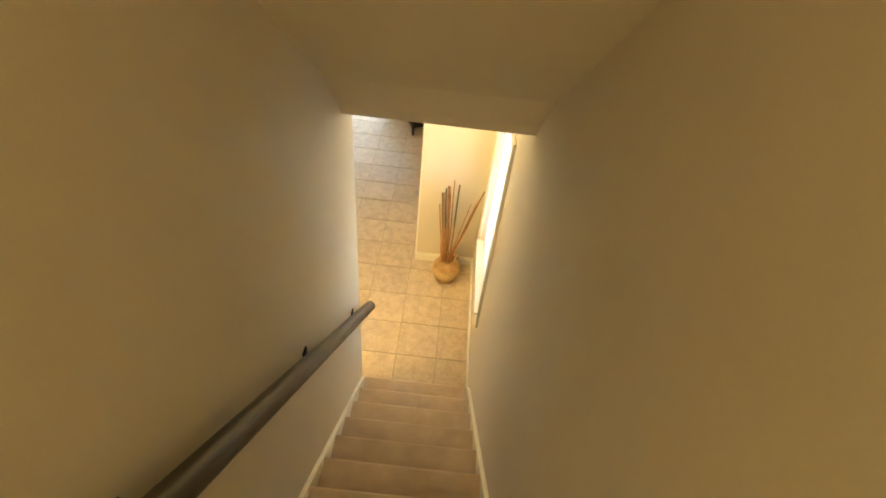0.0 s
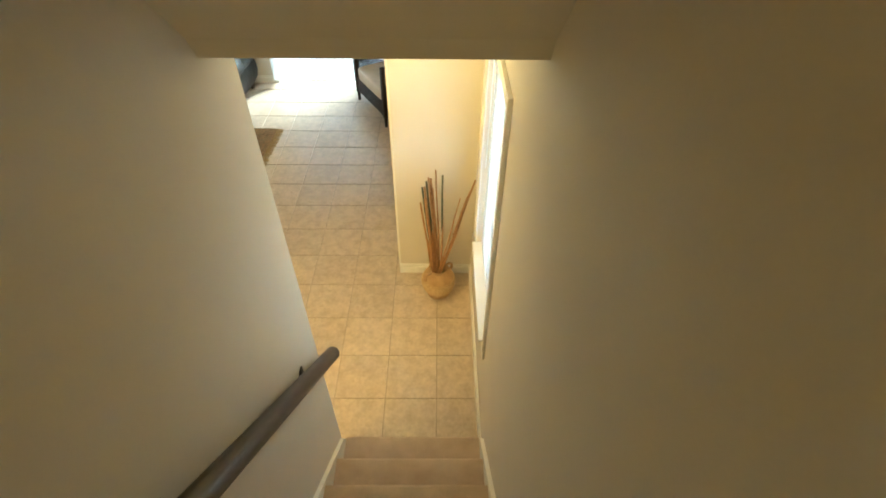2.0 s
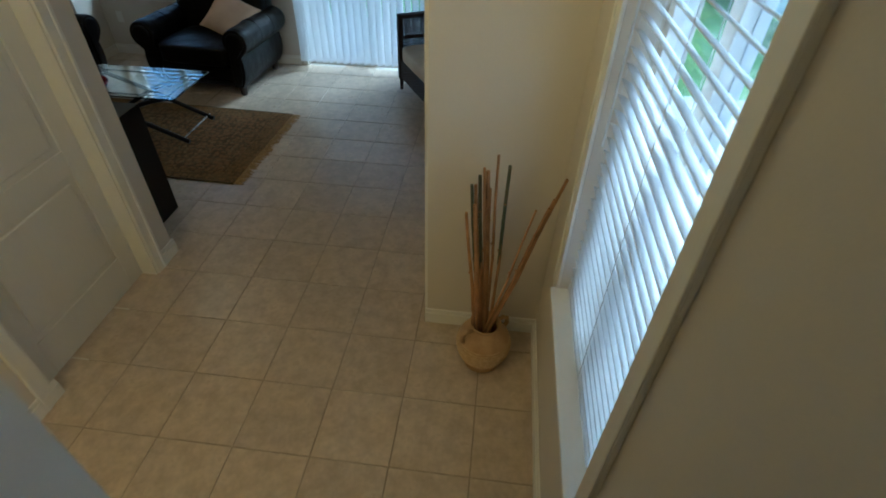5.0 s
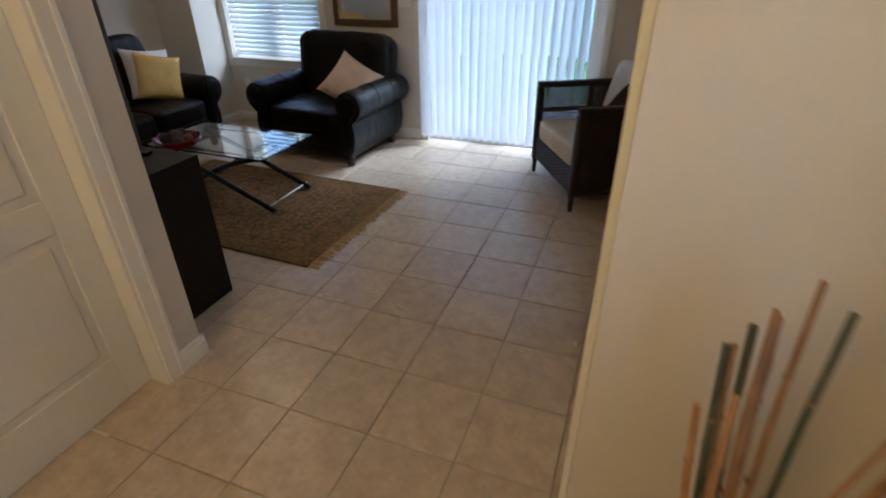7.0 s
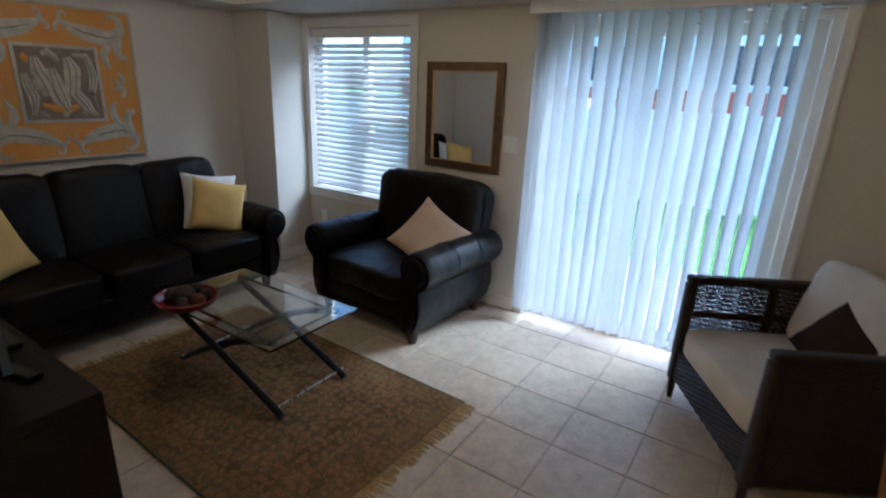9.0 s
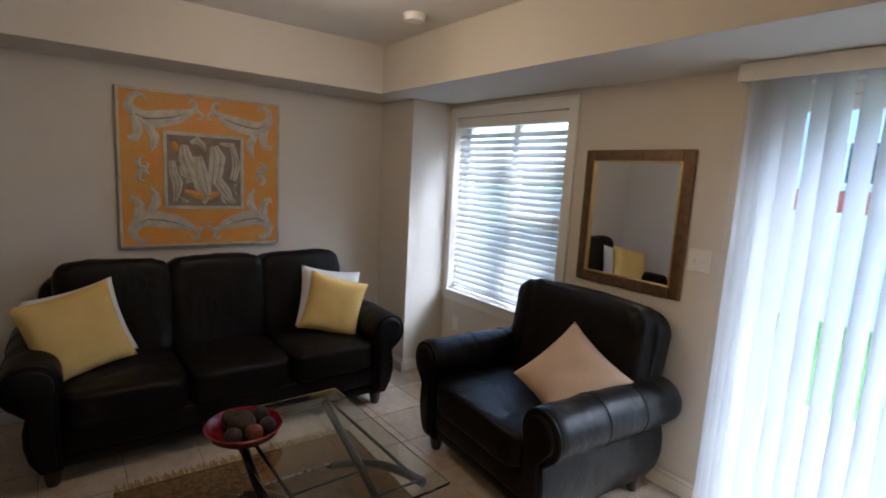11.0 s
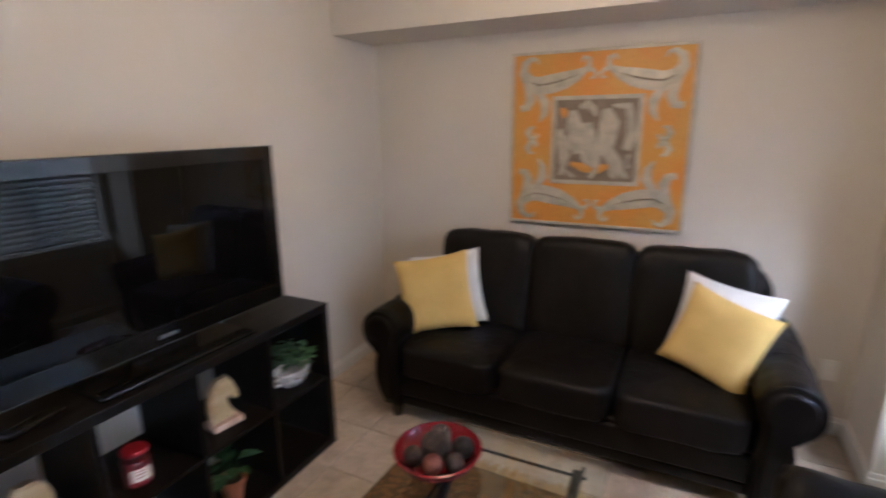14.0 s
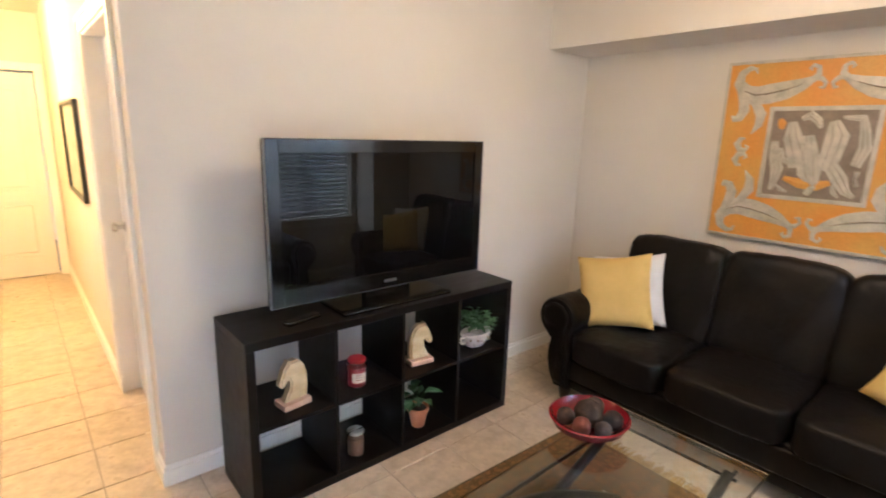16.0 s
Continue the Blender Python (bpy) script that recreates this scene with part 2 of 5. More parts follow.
BROWNWAX = material("brown_wax", (0.22, 0.12, 0.08), 0.4, second=(0.17, 0.09, 0.06), scale=6, bump=0.02)
PAPER = material("cream_label", (0.68, 0.58, 0.48), 0.7, scale=10, bump=0.03)
PAPERINK = material("label_ink", (0.22, 0.06, 0.05), 0.7, scale=10, bump=0.0)
TERRACOTTA = material("terracotta", (0.46, 0.17, 0.075), 0.8, second=(0.38, 0.13, 0.06), scale=9, fine=120, bump=0.15)
LEAF = material("green_leaf", (0.060, 0.13, 0.045), 0.5, second=(0.035, 0.085, 0.035), scale=30, fine=90, bump=0.15, amount=0.8)
CHINA = material("white_china", (0.74, 0.71, 0.66), 0.25, second=(0.66, 0.60, 0.55), scale=25, fine=70, bump=0.05, coat=0.3)
FLOWERPAINT = material("floral_paint", (0.35, 0.16, 0.12), 0.3, second=(0.22, 0.25, 0.12), scale=40, bump=0.0)
SOIL = material("potting_soil", (0.04, 0.028, 0.02), 0.95, scale=20, fine=120, bump=0.8)
BLACKFRAME = material("black_picture_frame", (0.02, 0.022, 0.02), 0.35, scale=8, bump=0.05)
PRINT = material("greenish_print", (0.42, 0.44, 0.36), 0.5, second=(0.30, 0.33, 0.27), scale=5, fine=30, bump=0.0)
GRASS = material("lawn_grass", (0.10, 0.22, 0.035), 0.95, second=(0.065, 0.15, 0.025), scale=3, fine=90, bump=0.9, amount=1.2)
CONCRETE = material("patio_concrete", (0.45, 0.43, 0.40), 0.9, second=(0.38, 0.36, 0.34), scale=2, fine=80, bump=0.3)
FENCE = material("white_fence_vinyl", (0.78, 0.79, 0.80), 0.5, second=(0.73, 0.74, 0.75), scale=2, fine=50, bump=0.03, amount=0.2)
SIDING = material("white_siding", (0.72, 0.73, 0.74), 0.7, second=(0.66, 0.67, 0.69), scale=1, fine=30, bump=0.1)
BRICK = material("red_brick", (0.40, 0.10, 0.06), 0.9, second=(0.30, 0.08, 0.05), scale=5, fine=40, bump=0.4, amount=0.9)
DARKPANE = material("far_window_pane", (0.05, 0.06, 0.08), 0.15, bump=0, scale=2)
ROOFING = material("roof_shingle", (0.10, 0.10, 0.105), 0.9, scale=3, fine=30, bump=0.5)


# ---- mesh helpers ----
def box(bm, lo, hi, bevel=0.0, seg=2):
    made = bmesh.ops.create_cube(bm, size=1.0, matrix=Matrix.LocRotScale([(a + b) / 2 for a, b in zip(lo, hi)], None, [max(1e-5, b - a) for a, b in zip(lo, hi)]))
    if bevel:
        edges = {e for v in made["verts"] for e in v.link_edges}
        bmesh.ops.bevel(bm, geom=list(edges), offset=bevel, segments=seg, affect="EDGES", profile=0.5)
    return bm


def boxes(*list_of, bevel=0.0, seg=2):
    bm = bmesh.new()
    for lo, hi in list_of:
        box(bm, lo, hi, bevel, seg)
    return bm


def tube(bm, points, radius, n=10, flat=1.0, caps=True):
    """A round bar along a line of points; radius is one number or one for each point."""
    pts = [Vector(p) for p in points]
    radii = radius if isinstance(radius, (list, tuple)) else [radius] * len(pts)
    rings = []
    side = None
    for i, p in enumerate(pts):
        way = (pts[min(i + 1, len(pts) - 1)] - pts[max(i - 1, 0)]).normalized()
        if side is None:
            side = way.cross(Vector((0, 0, 1)) if abs(way.z) < 0.9 else Vector((1, 0, 0))).normalized()
        side = (side - way * side.dot(way)).normalized()
        up = way.cross(side)
        rings.append([bm.verts.new(p + radii[i] * (side * math.cos(2 * math.pi * k / n) + up * flat * math.sin(2 * math.pi * k / n))) for k in range(n)])
    for a, b in zip(rings, rings[1:]):
        for k in range(n):
            bm.faces.new((a[k], a[(k + 1) % n], b[(k + 1) % n], b[k]))
    if caps:
        bm.faces.new(rings[0][::-1])
        bm.faces.new(rings[-1])
    return bm


def lathe(bm, profile, n=24, centre=(0, 0, 0), squash=1.0):
    """A turned shape from (radius, height) pairs, from the bottom up."""
    c = Vector(centre)
    rings = [[bm.verts.new(c + Vector((max(r, 1e-4) * math.cos(2 * math.pi * k / n), squash * max(r, 1e-4) * math.sin(2 * math.pi * k / n), z))) for k in range(n)] for r, z in profile]
    for a, b in zip(rings, rings[1:]):
        for k in range(n):
            bm.faces.new((a[k], a[(k + 1) % n], b[(k + 1) % n], b[k]))
    bm.faces.new(rings[0][::-1])
    bm.faces.new(rings[-1])
    return bm


def puff(bm, centre, half, e=0.35, n=28, m=Matrix(), sag=0.0):
    """A padded block with soft edges, half as wide each way as half says."""
    def power(v):
        return math.copysign(abs(v) ** e, v)
    rings = []
    for i in range(n // 2 + 1):
        a = -math.pi / 2 + math.pi * i / (n // 2)
        ring = []
        for k in range(n):
            b = 2 * math.pi * k / n
            p = Vector((power(math.cos(a)) * power(math.cos(b)) * half[0], power(math.cos(a)) * power(math.sin(b)) * half[1], power(math.sin(a)) * half[2]))
            if p.z > 0:
                p.z -= sag * (1 - min(1, ((p.x / half[0]) ** 2 + (p.y / half[1]) ** 2) / 1.2))
            ring.append(bm.verts.new(m @ (Vector(centre) + p)))
        rings.append(ring)
    for a, b in zip(rings, rings[1:]):
        for k in range(n):
            bm.faces.new((a[k], a[(k + 1) % n], b[(k + 1) % n], b[k]))
    bmesh.ops.remove_doubles(bm, verts=bm.verts[:], dist=1e-5)
    return bm


def prism(bm, outline, axis, lo, hi):
    """An outline of 2D points drawn out along an axis from lo to hi. The outline lies in the other two axes, in their order."""
    def place(p, d):
        return {"x": (d, p[0], p[1]), "y": (p[0], d, p[1]), "z": (p[0], p[1], d)}[axis]
    a = [bm.verts.new(place(p, lo)) for p in outline]
    b = [bm.verts.new(place(p, hi)) for p in outline]
    bm.faces.new(a)
    bm.faces.new(b[::-1])
    for k in range(len(a)):
        bm.faces.new((a[k], b[k], b[(k + 1) % len(a)], a[(k + 1) % len(a)]))
    bmesh.ops.recalc_face_normals(bm, faces=bm.faces[:])
    return bm


def part(name, bm, mat, parent=None, label="", smooth=False):
    """One mesh object from a bmesh, under a thing or a part."""
    data = bpy.data.meshes.new(name)
    bmesh.ops.recalc_face_normals(bm, faces=bm.faces[:])
    bm.to_mesh(data)
    bm.free()
    data.materials.append(mat)
    if smooth:
        data.polygons.foreach_set("use_smooth", [True] * len(data.polygons))
        data.set_sharp_from_angle(angle=radians(42))
    ob = new(name, data)
    ob.parent = parent
    if label:
        ob["label"] = label
    return ob


def share(name, data, parent, m):
    """One more object on a mesh that already exists."""
    ob = new(name, data)
    ob.parent = parent
    ob.matrix_basis = m
    return ob


def thing(name, m, label, category, group=""):
    ob = new(name)
    ob.empty_display_size = 0.1
    ob.matrix_basis = m
    return tagged(ob, label, category, group)


def structure(name, bm, mat, label, category):
    return tagged(part(name, bm, mat), label, category, kind="structure")


def arc(cx, cz, r, a0, a1, n):
    return [(cx + r * math.cos(radians(a0 + (a1 - a0) * i / n)), cz + r * math.sin(radians(a0 + (a1 - a0) * i / n))) for i in range(n + 1)]


# ---- the shell ----
EAST, HALL_W, STAIR_W, TV_Y, FAR_Y, WEST, ROOM_E, CLOSET_X, CLOSET_Y0, CLOSET_Y1 = 0.705, -1.570, -0.15, 4.708, 7.95, -4.50, 0.60, 0.113, 4.36, 5.33
CEIL, HALL_CEIL, TOP = 2.48, 2.60, 5.1
STAIR_END, HEAD_Y = 2.755, 2.54
RISE, RUN, STEPS, FIRST = 0.19, 0.217, 14, 2.785


def wall_y(y0, y1, x0, x1, z0, z1, holes=()):
    """A wall along x with openings (x0, x1, z0, z1), in order."""
    bm = bmesh.new()
    at = x0
    for a, b, c, d in holes:
        if a > at:
            box(bm, (at, y0, z0), (a, y1, z1))
        if c > z0:
            box(bm, (a, y0, z0), (b, y1, c))
        if d < z1:
            box(bm, (a, y0, d), (b, y1, z1))
        at = b
    if at < x1:
        box(bm, (at, y0, z0), (x1, y1, z1))
    return bm


def wall_x(x0, x1, y0, y1, z0, z1, holes=()):
    bm = bmesh.new()
    at = y0
    for a, b, c, d in holes:
        if a > at:
            box(bm, (x0, at, z0), (x1, a, z1))
        if c > z0:
            box(bm, (x0, a, z0), (x1, b, c))
        if d < z1:
            box(bm, (x0, a, d), (x1, b, z1))
        at = b
    if at < y1:
        box(bm, (x0, at, z0), (x1, y1, z1))
    return bm


HALL_WIN = (3.12, 3.98, 0.70, 2.215)
LIV_WIN = (-3.98, -2.86, 0.66, 2.045)
SLIDER = (-1.76, -0.23, 0.0, 2.07)
HALL_DOOR = (3.63, 4.505, 0.0, 2.04)
CLOSET_DOOR = (4.46, 5.17, 0.0, 2.04)
END_DOOR = (-1.485, -0.705, 0.0, 2.06)
structure("wall_east", wall_x(EAST, EAST + 0.2, -2.2, CLOSET_Y0 + 1.2, -0.1, TOP, [HALL_WIN]), WALL, "cream painted wall beside the carpeted stairs, with a window", "wall")
structure("wall_stair_west", wall_x(STAIR_W - 0.12, STAIR_W, -2.2, STAIR_END, -0.1, TOP), WALL, "cream painted wall that carries the handrail", "wall")
structure("wall_stair_back", wall_y(-2.4, -2.2, STAIR_W - 0.12, EAST + 0.2, -0.1, TOP), WALL, "plain cream wall behind the upper landing", "wall")
structure("wall_closet", wall_y(CLOSET_Y0, CLOSET_Y0 + 0.1, CLOSET_X, EAST, -0.1, CEIL + 0.2), WALL, "cream painted wall behind the reed vase", "wall")
structure("wall_closet_side", wall_x(CLOSET_X, CLOSET_X + 0.1, CLOSET_Y0 + 0.1, CLOSET_Y1, -0.1, CEIL + 0.2, [CLOSET_DOOR]), WALL, "cream painted wall with a closet door", "wall")
structure("wall_closet_end", wall_y(CLOSET_Y1 - 0.1, CLOSET_Y1, CLOSET_X + 0.1, EAST, -0.1, CEIL + 0.2), WALL, "end of the closet, painted cream", "wall")
structure("wall_hall", wall_x(HALL_W - 0.12, HALL_W, 0.3, TV_Y - 0.12, -0.1, CEIL + 0.2, [HALL_DOOR]), WALL, "cream hall wall with a white door", "wall")
structure("wall_hall_end", wall_y(0.3, 0.42, HALL_W, STAIR_W - 0.12, -0.1, CEIL + 0.2, [END_DOOR]), WALL, "hall end wall with a white panel door", "wall")
structure("wall_south", wall_y(TV_Y - 0.12, TV_Y, WEST - 0.2, HALL_W, -0.1, CEIL + 0.2), WALL, "off-white wall behind the television", "wall")
structure("wall_west", wall_x(WEST - 0.2, WEST, TV_Y, FAR_Y + 0.2, -0.1, CEIL + 0.2), WALL, "off-white wall behind the sofa", "wall")
structure("wall_north", wall_y(FAR_Y, FAR_Y + 0.2, WEST, ROOM_E + 0.2, -0.1, CEIL + 0.2, [LIV_WIN, SLIDER]), WALL, "off-white wall with a window and a sliding door", "wall")
structure("wall_room_east", wall_x(ROOM_E, ROOM_E + 0.2, CLOSET_Y1, FAR_Y, -0.1, CEIL + 0.2), WALL, "off-white side wall of the living room", "wall")
structure("column", boxes(((WEST, 7.57, 0), (-4.04, FAR_Y, 2.15)), bevel=0.004), WALL, "boxed-out off-white wall corner beside the window", "column")
structure("soffit_west", boxes(((WEST, TV_Y, 2.15), (-4.05, 7.30, CEIL)), bevel=0.003), WALL, "low boxed soffit above the sofa", "soffit")
structure("soffit_north", boxes(((WEST, 7.30, 2.152), (ROOM_E, FAR_Y, CEIL)), bevel=0.003), WALL, "low boxed soffit above the window wall", "soffit")
structure("ceiling", boxes(((WEST - 0.2, TV_Y - 0.12, CEIL), (EAST + 0.2, FAR_Y + 0.2, CEIL + 0.2))), CEILING, "white textured living room ceiling", "ceiling")
structure("ceiling_hall", boxes(((HALL_W - 0.12, 0.3, HALL_CEIL), (STAIR_W - 0.12, TV_Y - 0.12, HALL_CEIL + 0.2)), ((STAIR_W - 0.12, HEAD_Y + 0.12, HALL_CEIL), (EAST, TV_Y - 0.12, HALL_CEIL + 0.2))), CEILING, "white hall ceiling", "ceiling")
bm = bmesh.new()
prism(bm, [(HEAD_Y, 2.65), (HEAD_Y - 0.03, 2.71), (2.30, 2.93), (0.6, 4.35), (-2.2, 4.95), (-2.2, 5.1), (HEAD_Y + 0.12, 5.1), (HEAD_Y + 0.12, 2.65)], "x", STAIR_W, EAST)
structure("ceiling_stairs", bm, WALL, "sloped cream ceiling and bulkhead above the stairs", "ceiling")
structure("roof_slab", boxes(((WEST - 0.2, -2.4, TOP), (EAST + 0.2, FAR_Y + 0.2, TOP + 0.1))), CEILING, "slab that closes the upper floor", "roof")
structure("wall_upper", boxes(((WEST - 0.2, FAR_Y, CEIL + 0.2), (EAST + 0.2, FAR_Y + 0.2, TOP)), ((WEST - 0.2, -2.4, CEIL + 0.2), (WEST, FAR_Y, TOP)), ((EAST, CLOSET_Y0 + 1.2, CEIL + 0.2), (EAST + 0.2, FAR_Y, TOP)), ((WEST, -2.4, -0.1), (STAIR_W - 0.12, -2.2, TOP))), SIDING, "plain outer walls of the upper floor", "wall")


# ---- trim ----
def baseboard(name, lo, hi, face):
    """A skirting board with a stepped top; face is the side that it shows: x+, x-, y+ or y-."""
    bm = bmesh.new()
    box(bm, lo, (hi[0], hi[1], 0.075), 0.003)
    a, b = list(lo), [hi[0], hi[1], 0.10]
    a[2] = 0.075
    k = 0 if face[0] == "x" else 1
    if face[1] == "+":
        b[k] -= 0.006
    else:
        a[k] += 0.006
    box(bm, a, b, 0.003)
    return structure(name, bm, TRIM, "white painted baseboard", "baseboard")


baseboard("baseboard_1", (EAST - 0.016, 2.80, 0), (EAST, CLOSET_Y0 - 0.016, 0), "x-")
baseboard("baseboard_2", (CLOSET_X - 0.014, CLOSET_Y0 - 0.016, 0), (EAST, CLOSET_Y0, 0), "y-")
baseboard("baseboard_3", (HALL_W, 4.575, 0), (HALL_W + 0.016, TV_Y + 0.016, 0), "x+")
baseboard("baseboard_4", (WEST, TV_Y, 0), (HALL_W, TV_Y + 0.016, 0), "y+")
baseboard("baseboard_5", (WEST, TV_Y + 0.016, 0), (WEST + 0.016, 7.57, 0), "x+")
baseboard("baseboard_6", (WEST + 0.016, 7.554, 0), (-4.024, 7.57, 0), "y-")
baseboard("baseboard_7", (-4.04, 7.57, 0), (-4.024, FAR_Y - 0.016, 0), "x+")
baseboard("baseboard_8", (-4.04, FAR_Y - 0.016, 0), (-1.84, FAR_Y, 0), "y-")
baseboard("baseboard_9", (-0.15, FAR_Y - 0.016, 0), (ROOM_E, FAR_Y, 0), "y-")
baseboard("baseboard_10", (ROOM_E - 0.016, CLOSET_Y1, 0), (ROOM_E, FAR_Y - 0.016, 0), "x-")
baseboard("baseboard_11", (CLOSET_X - 0.014, 5.245, 0), (CLOSET_X, CLOSET_Y1 + 0.014, 0), "x-")
baseboard("baseboard_12", (HALL_W, 0.42, 0), (HALL_W + 0.016, 3.665, 0), "x+")
baseboard("baseboard_13", (STAIR_W - 0.136, 0.42, 0), (STAIR_W - 0.12, STAIR_END, 0), "x-")
baseboard("baseboard_14", (STAIR_W - 0.136, STAIR_END, 0), (STAIR_W + 0.012, STAIR_END + 0.014, 0), "y+")
for side, name in ((EAST - 0.022, "stair_skirt_east"), (STAIR_W, "stair_skirt_west")):
    up = RISE / RUN
    y1, y0 = FIRST + 0.02, FIRST - RUN * STEPS
    structure(name, prism(bmesh.new(), [(y1, 0.10), (y1, 0.0), (y1 - 0.4, 0.0), (y0, up * (y1 - y0) - 0.32), (y0, up * (y1 - y0) + 0.16), (y1 - 0.07, 0.10 + 0.16)], "x", side, side + 0.022),
              TRIM, "white painted skirting board along the stairs", "trim")


# ---- doors and windows ----
def casing(bm, axis, face, out, a, b, z0, z1, width, depth, sill=False):
    """Moulded boards round an opening a..b, z0..z1, on the plane face, proud towards out (+1 or -1)."""
    lo, hi = min(face, face + out * depth), max(face, face + out * depth)
    inner = face + out * (depth + 0.006)
    lo2, hi2 = min(face + out * depth * 0.9, inner), max(face + out * depth * 0.9, inner)

    def put(p0, p1, q0, q1, l, h):
        if axis == "x":
            box(bm, (l, p0, q0), (h, p1, q1), 0.003)
        else:
            box(bm, (p0, l, q0), (p1, h, q1), 0.003)
    put(a - width, a, z0, z1 + width, lo, hi)
    put(b, b + width, z0, z1 + width, lo, hi)
    put(a, b, z1, z1 + width, lo, hi)
    put(a - width, a - width + 0.02, z0, z1 + width, lo2, hi2)
    put(b + width - 0.02, b + width, z0, z1 + width, lo2, hi2)
    put(a - width + 0.02, b + width - 0.02, z1 + width - 0.02, z1 + width, lo2, hi2)
    if sill:
        put(a - width, b + width, z0 - width, z0, lo, hi)
    return bm


def panel_door(name, m, width, height, label, knob_z=1.0, knob_side=1, lever=False):
    """A moulded two-panel door, 35 mm thick; local x across, its face towards -y, its foot at the origin's corner."""
    door = thing(name, m, label, "door")
    door["kind"] = "structure"
    slab = bmesh.new()
    stile, mid = 0.11, 0.84
    box(slab, (0, 0.008, 0.006), (width, 0.035, height), 0.002)
    for lo, hi in (((0, 0, 0.006), (stile, 0.012, height)), ((width - stile, 0, 0.006), (width, 0.012, height)), ((stile, 0, 0.006), (width - stile, 0.012, 0.22)),
                   ((stile, 0, mid - 0.06), (width - stile, 0.012, mid + 0.06)), ((stile, 0, height - 0.13), (width - stile, 0.012, height))):
        box(slab, lo, hi, 0.003)
    part("slab", slab, DOORPAINT, door)
    for z0, z1 in ((0.22, mid - 0.06), (mid + 0.06, height - 0.13)):
        panel = bmesh.new()
        box(panel, (stile + 0.035, 0.0, z0 + 0.035), (width - stile - 0.035, 0.014, z1 - 0.035), 0.010, 3)
        part("panel", panel, DOORPAINT, door)
    kx = width - 0.065 if knob_side > 0 else 0.065
    grip = bmesh.new()
    if lever:
        lathe(grip, [(0.027, 0), (0.027, 0.006), (0.011, 0.010), (0.011, 0.045), (0.0, 0.046)], 16)
        bmesh.ops.transform(grip, matrix=Matrix.Translation((kx, 0, knob_z)) @ Matrix.Rotation(radians(90), 4, "X"), verts=grip.verts[:])
        reach = 0.11 * (-1 if knob_side > 0 else 1)
        tube(grip, [(kx - reach * 0.1, -0.042, knob_z), (kx + reach * 0.5, -0.045, knob_z), (kx + reach, -0.040, knob_z + 0.004)], [0.010, 0.009, 0.007], 8)
        part("lever_handle", grip, STEEL, door, "satin nickel lever handle", True)
    else:
        lathe(grip, [(0.030, 0), (0.030, 0.005), (0.012, 0.010), (0.012, 0.032), (0.026, 0.042), (0.028, 0.056), (0.018, 0.066), (0.0, 0.068)], 18)
        bmesh.ops.transform(grip, matrix=Matrix.Translation((kx, 0, knob_z)) @ Matrix.Rotation(radians(90), 4, "X"), verts=grip.verts[:])
        part("door_knob", grip, STEEL, door, "satin nickel door knob", True)
    return door


# hall side door, closet door, door at the hall's end
panel_door("door_1", pose(HALL_W - 0.085, HALL_DOOR[0] + 0.016, 0, 0, 0, 90), 0.843, 2.02, "closed white moulded two-panel door in the hall", 1.02, -1)
structure("door_jamb_1", boxes(((HALL_W - 0.12, HALL_DOOR[0], 0), (HALL_W + 0.002, HALL_DOOR[0] + 0.014, 2.04)), ((HALL_W - 0.12, HALL_DOOR[1] - 0.014, 0), (HALL_W + 0.002, HALL_DOOR[1], 2.04)), ((HALL_W - 0.12, HALL_DOOR[0] + 0.014, 2.026), (HALL_W + 0.002, HALL_DOOR[1] - 0.014, 2.04))), TRIM, "white lining of the hall door opening", "trim")
panel_door("door_2", pose(CLOSET_X + 0.028, CLOSET_DOOR[1] - 0.012, 0, 0, 0, -90), 0.686, 2.02, "closed white moulded closet door with a lever", 1.0, 1, True)
panel_door("door_3", pose(END_DOOR[1] - 0.012, 0.38, 0, 0, 0, 180), 0.756, 2.04, "closed white moulded door at the hall's end", 1.0, -1)
structure("door_casing_1", casing(bmesh.new(), "x", HALL_W, 1, HALL_DOOR[0], HALL_DOOR[1], 0, HALL_DOOR[3], 0.075, 0.014), TRIM, "white moulded casing round the hall door", "trim")
structure("door_casing_2", casing(bmesh.new(), "x", CLOSET_X, -1, CLOSET_DOOR[0], CLOSET_DOOR[1], 0, CLOSET_DOOR[3], 0.07, 0.014), TRIM, "white moulded casing round the closet door", "trim")
structure("door_casing_3", casing(bmesh.new(), "y", 0.42, 1, END_DOOR[0], END_DOOR[1], 0, END_DOOR[3], 0.075, 0.014), TRIM, "white moulded casing round the end door", "trim")


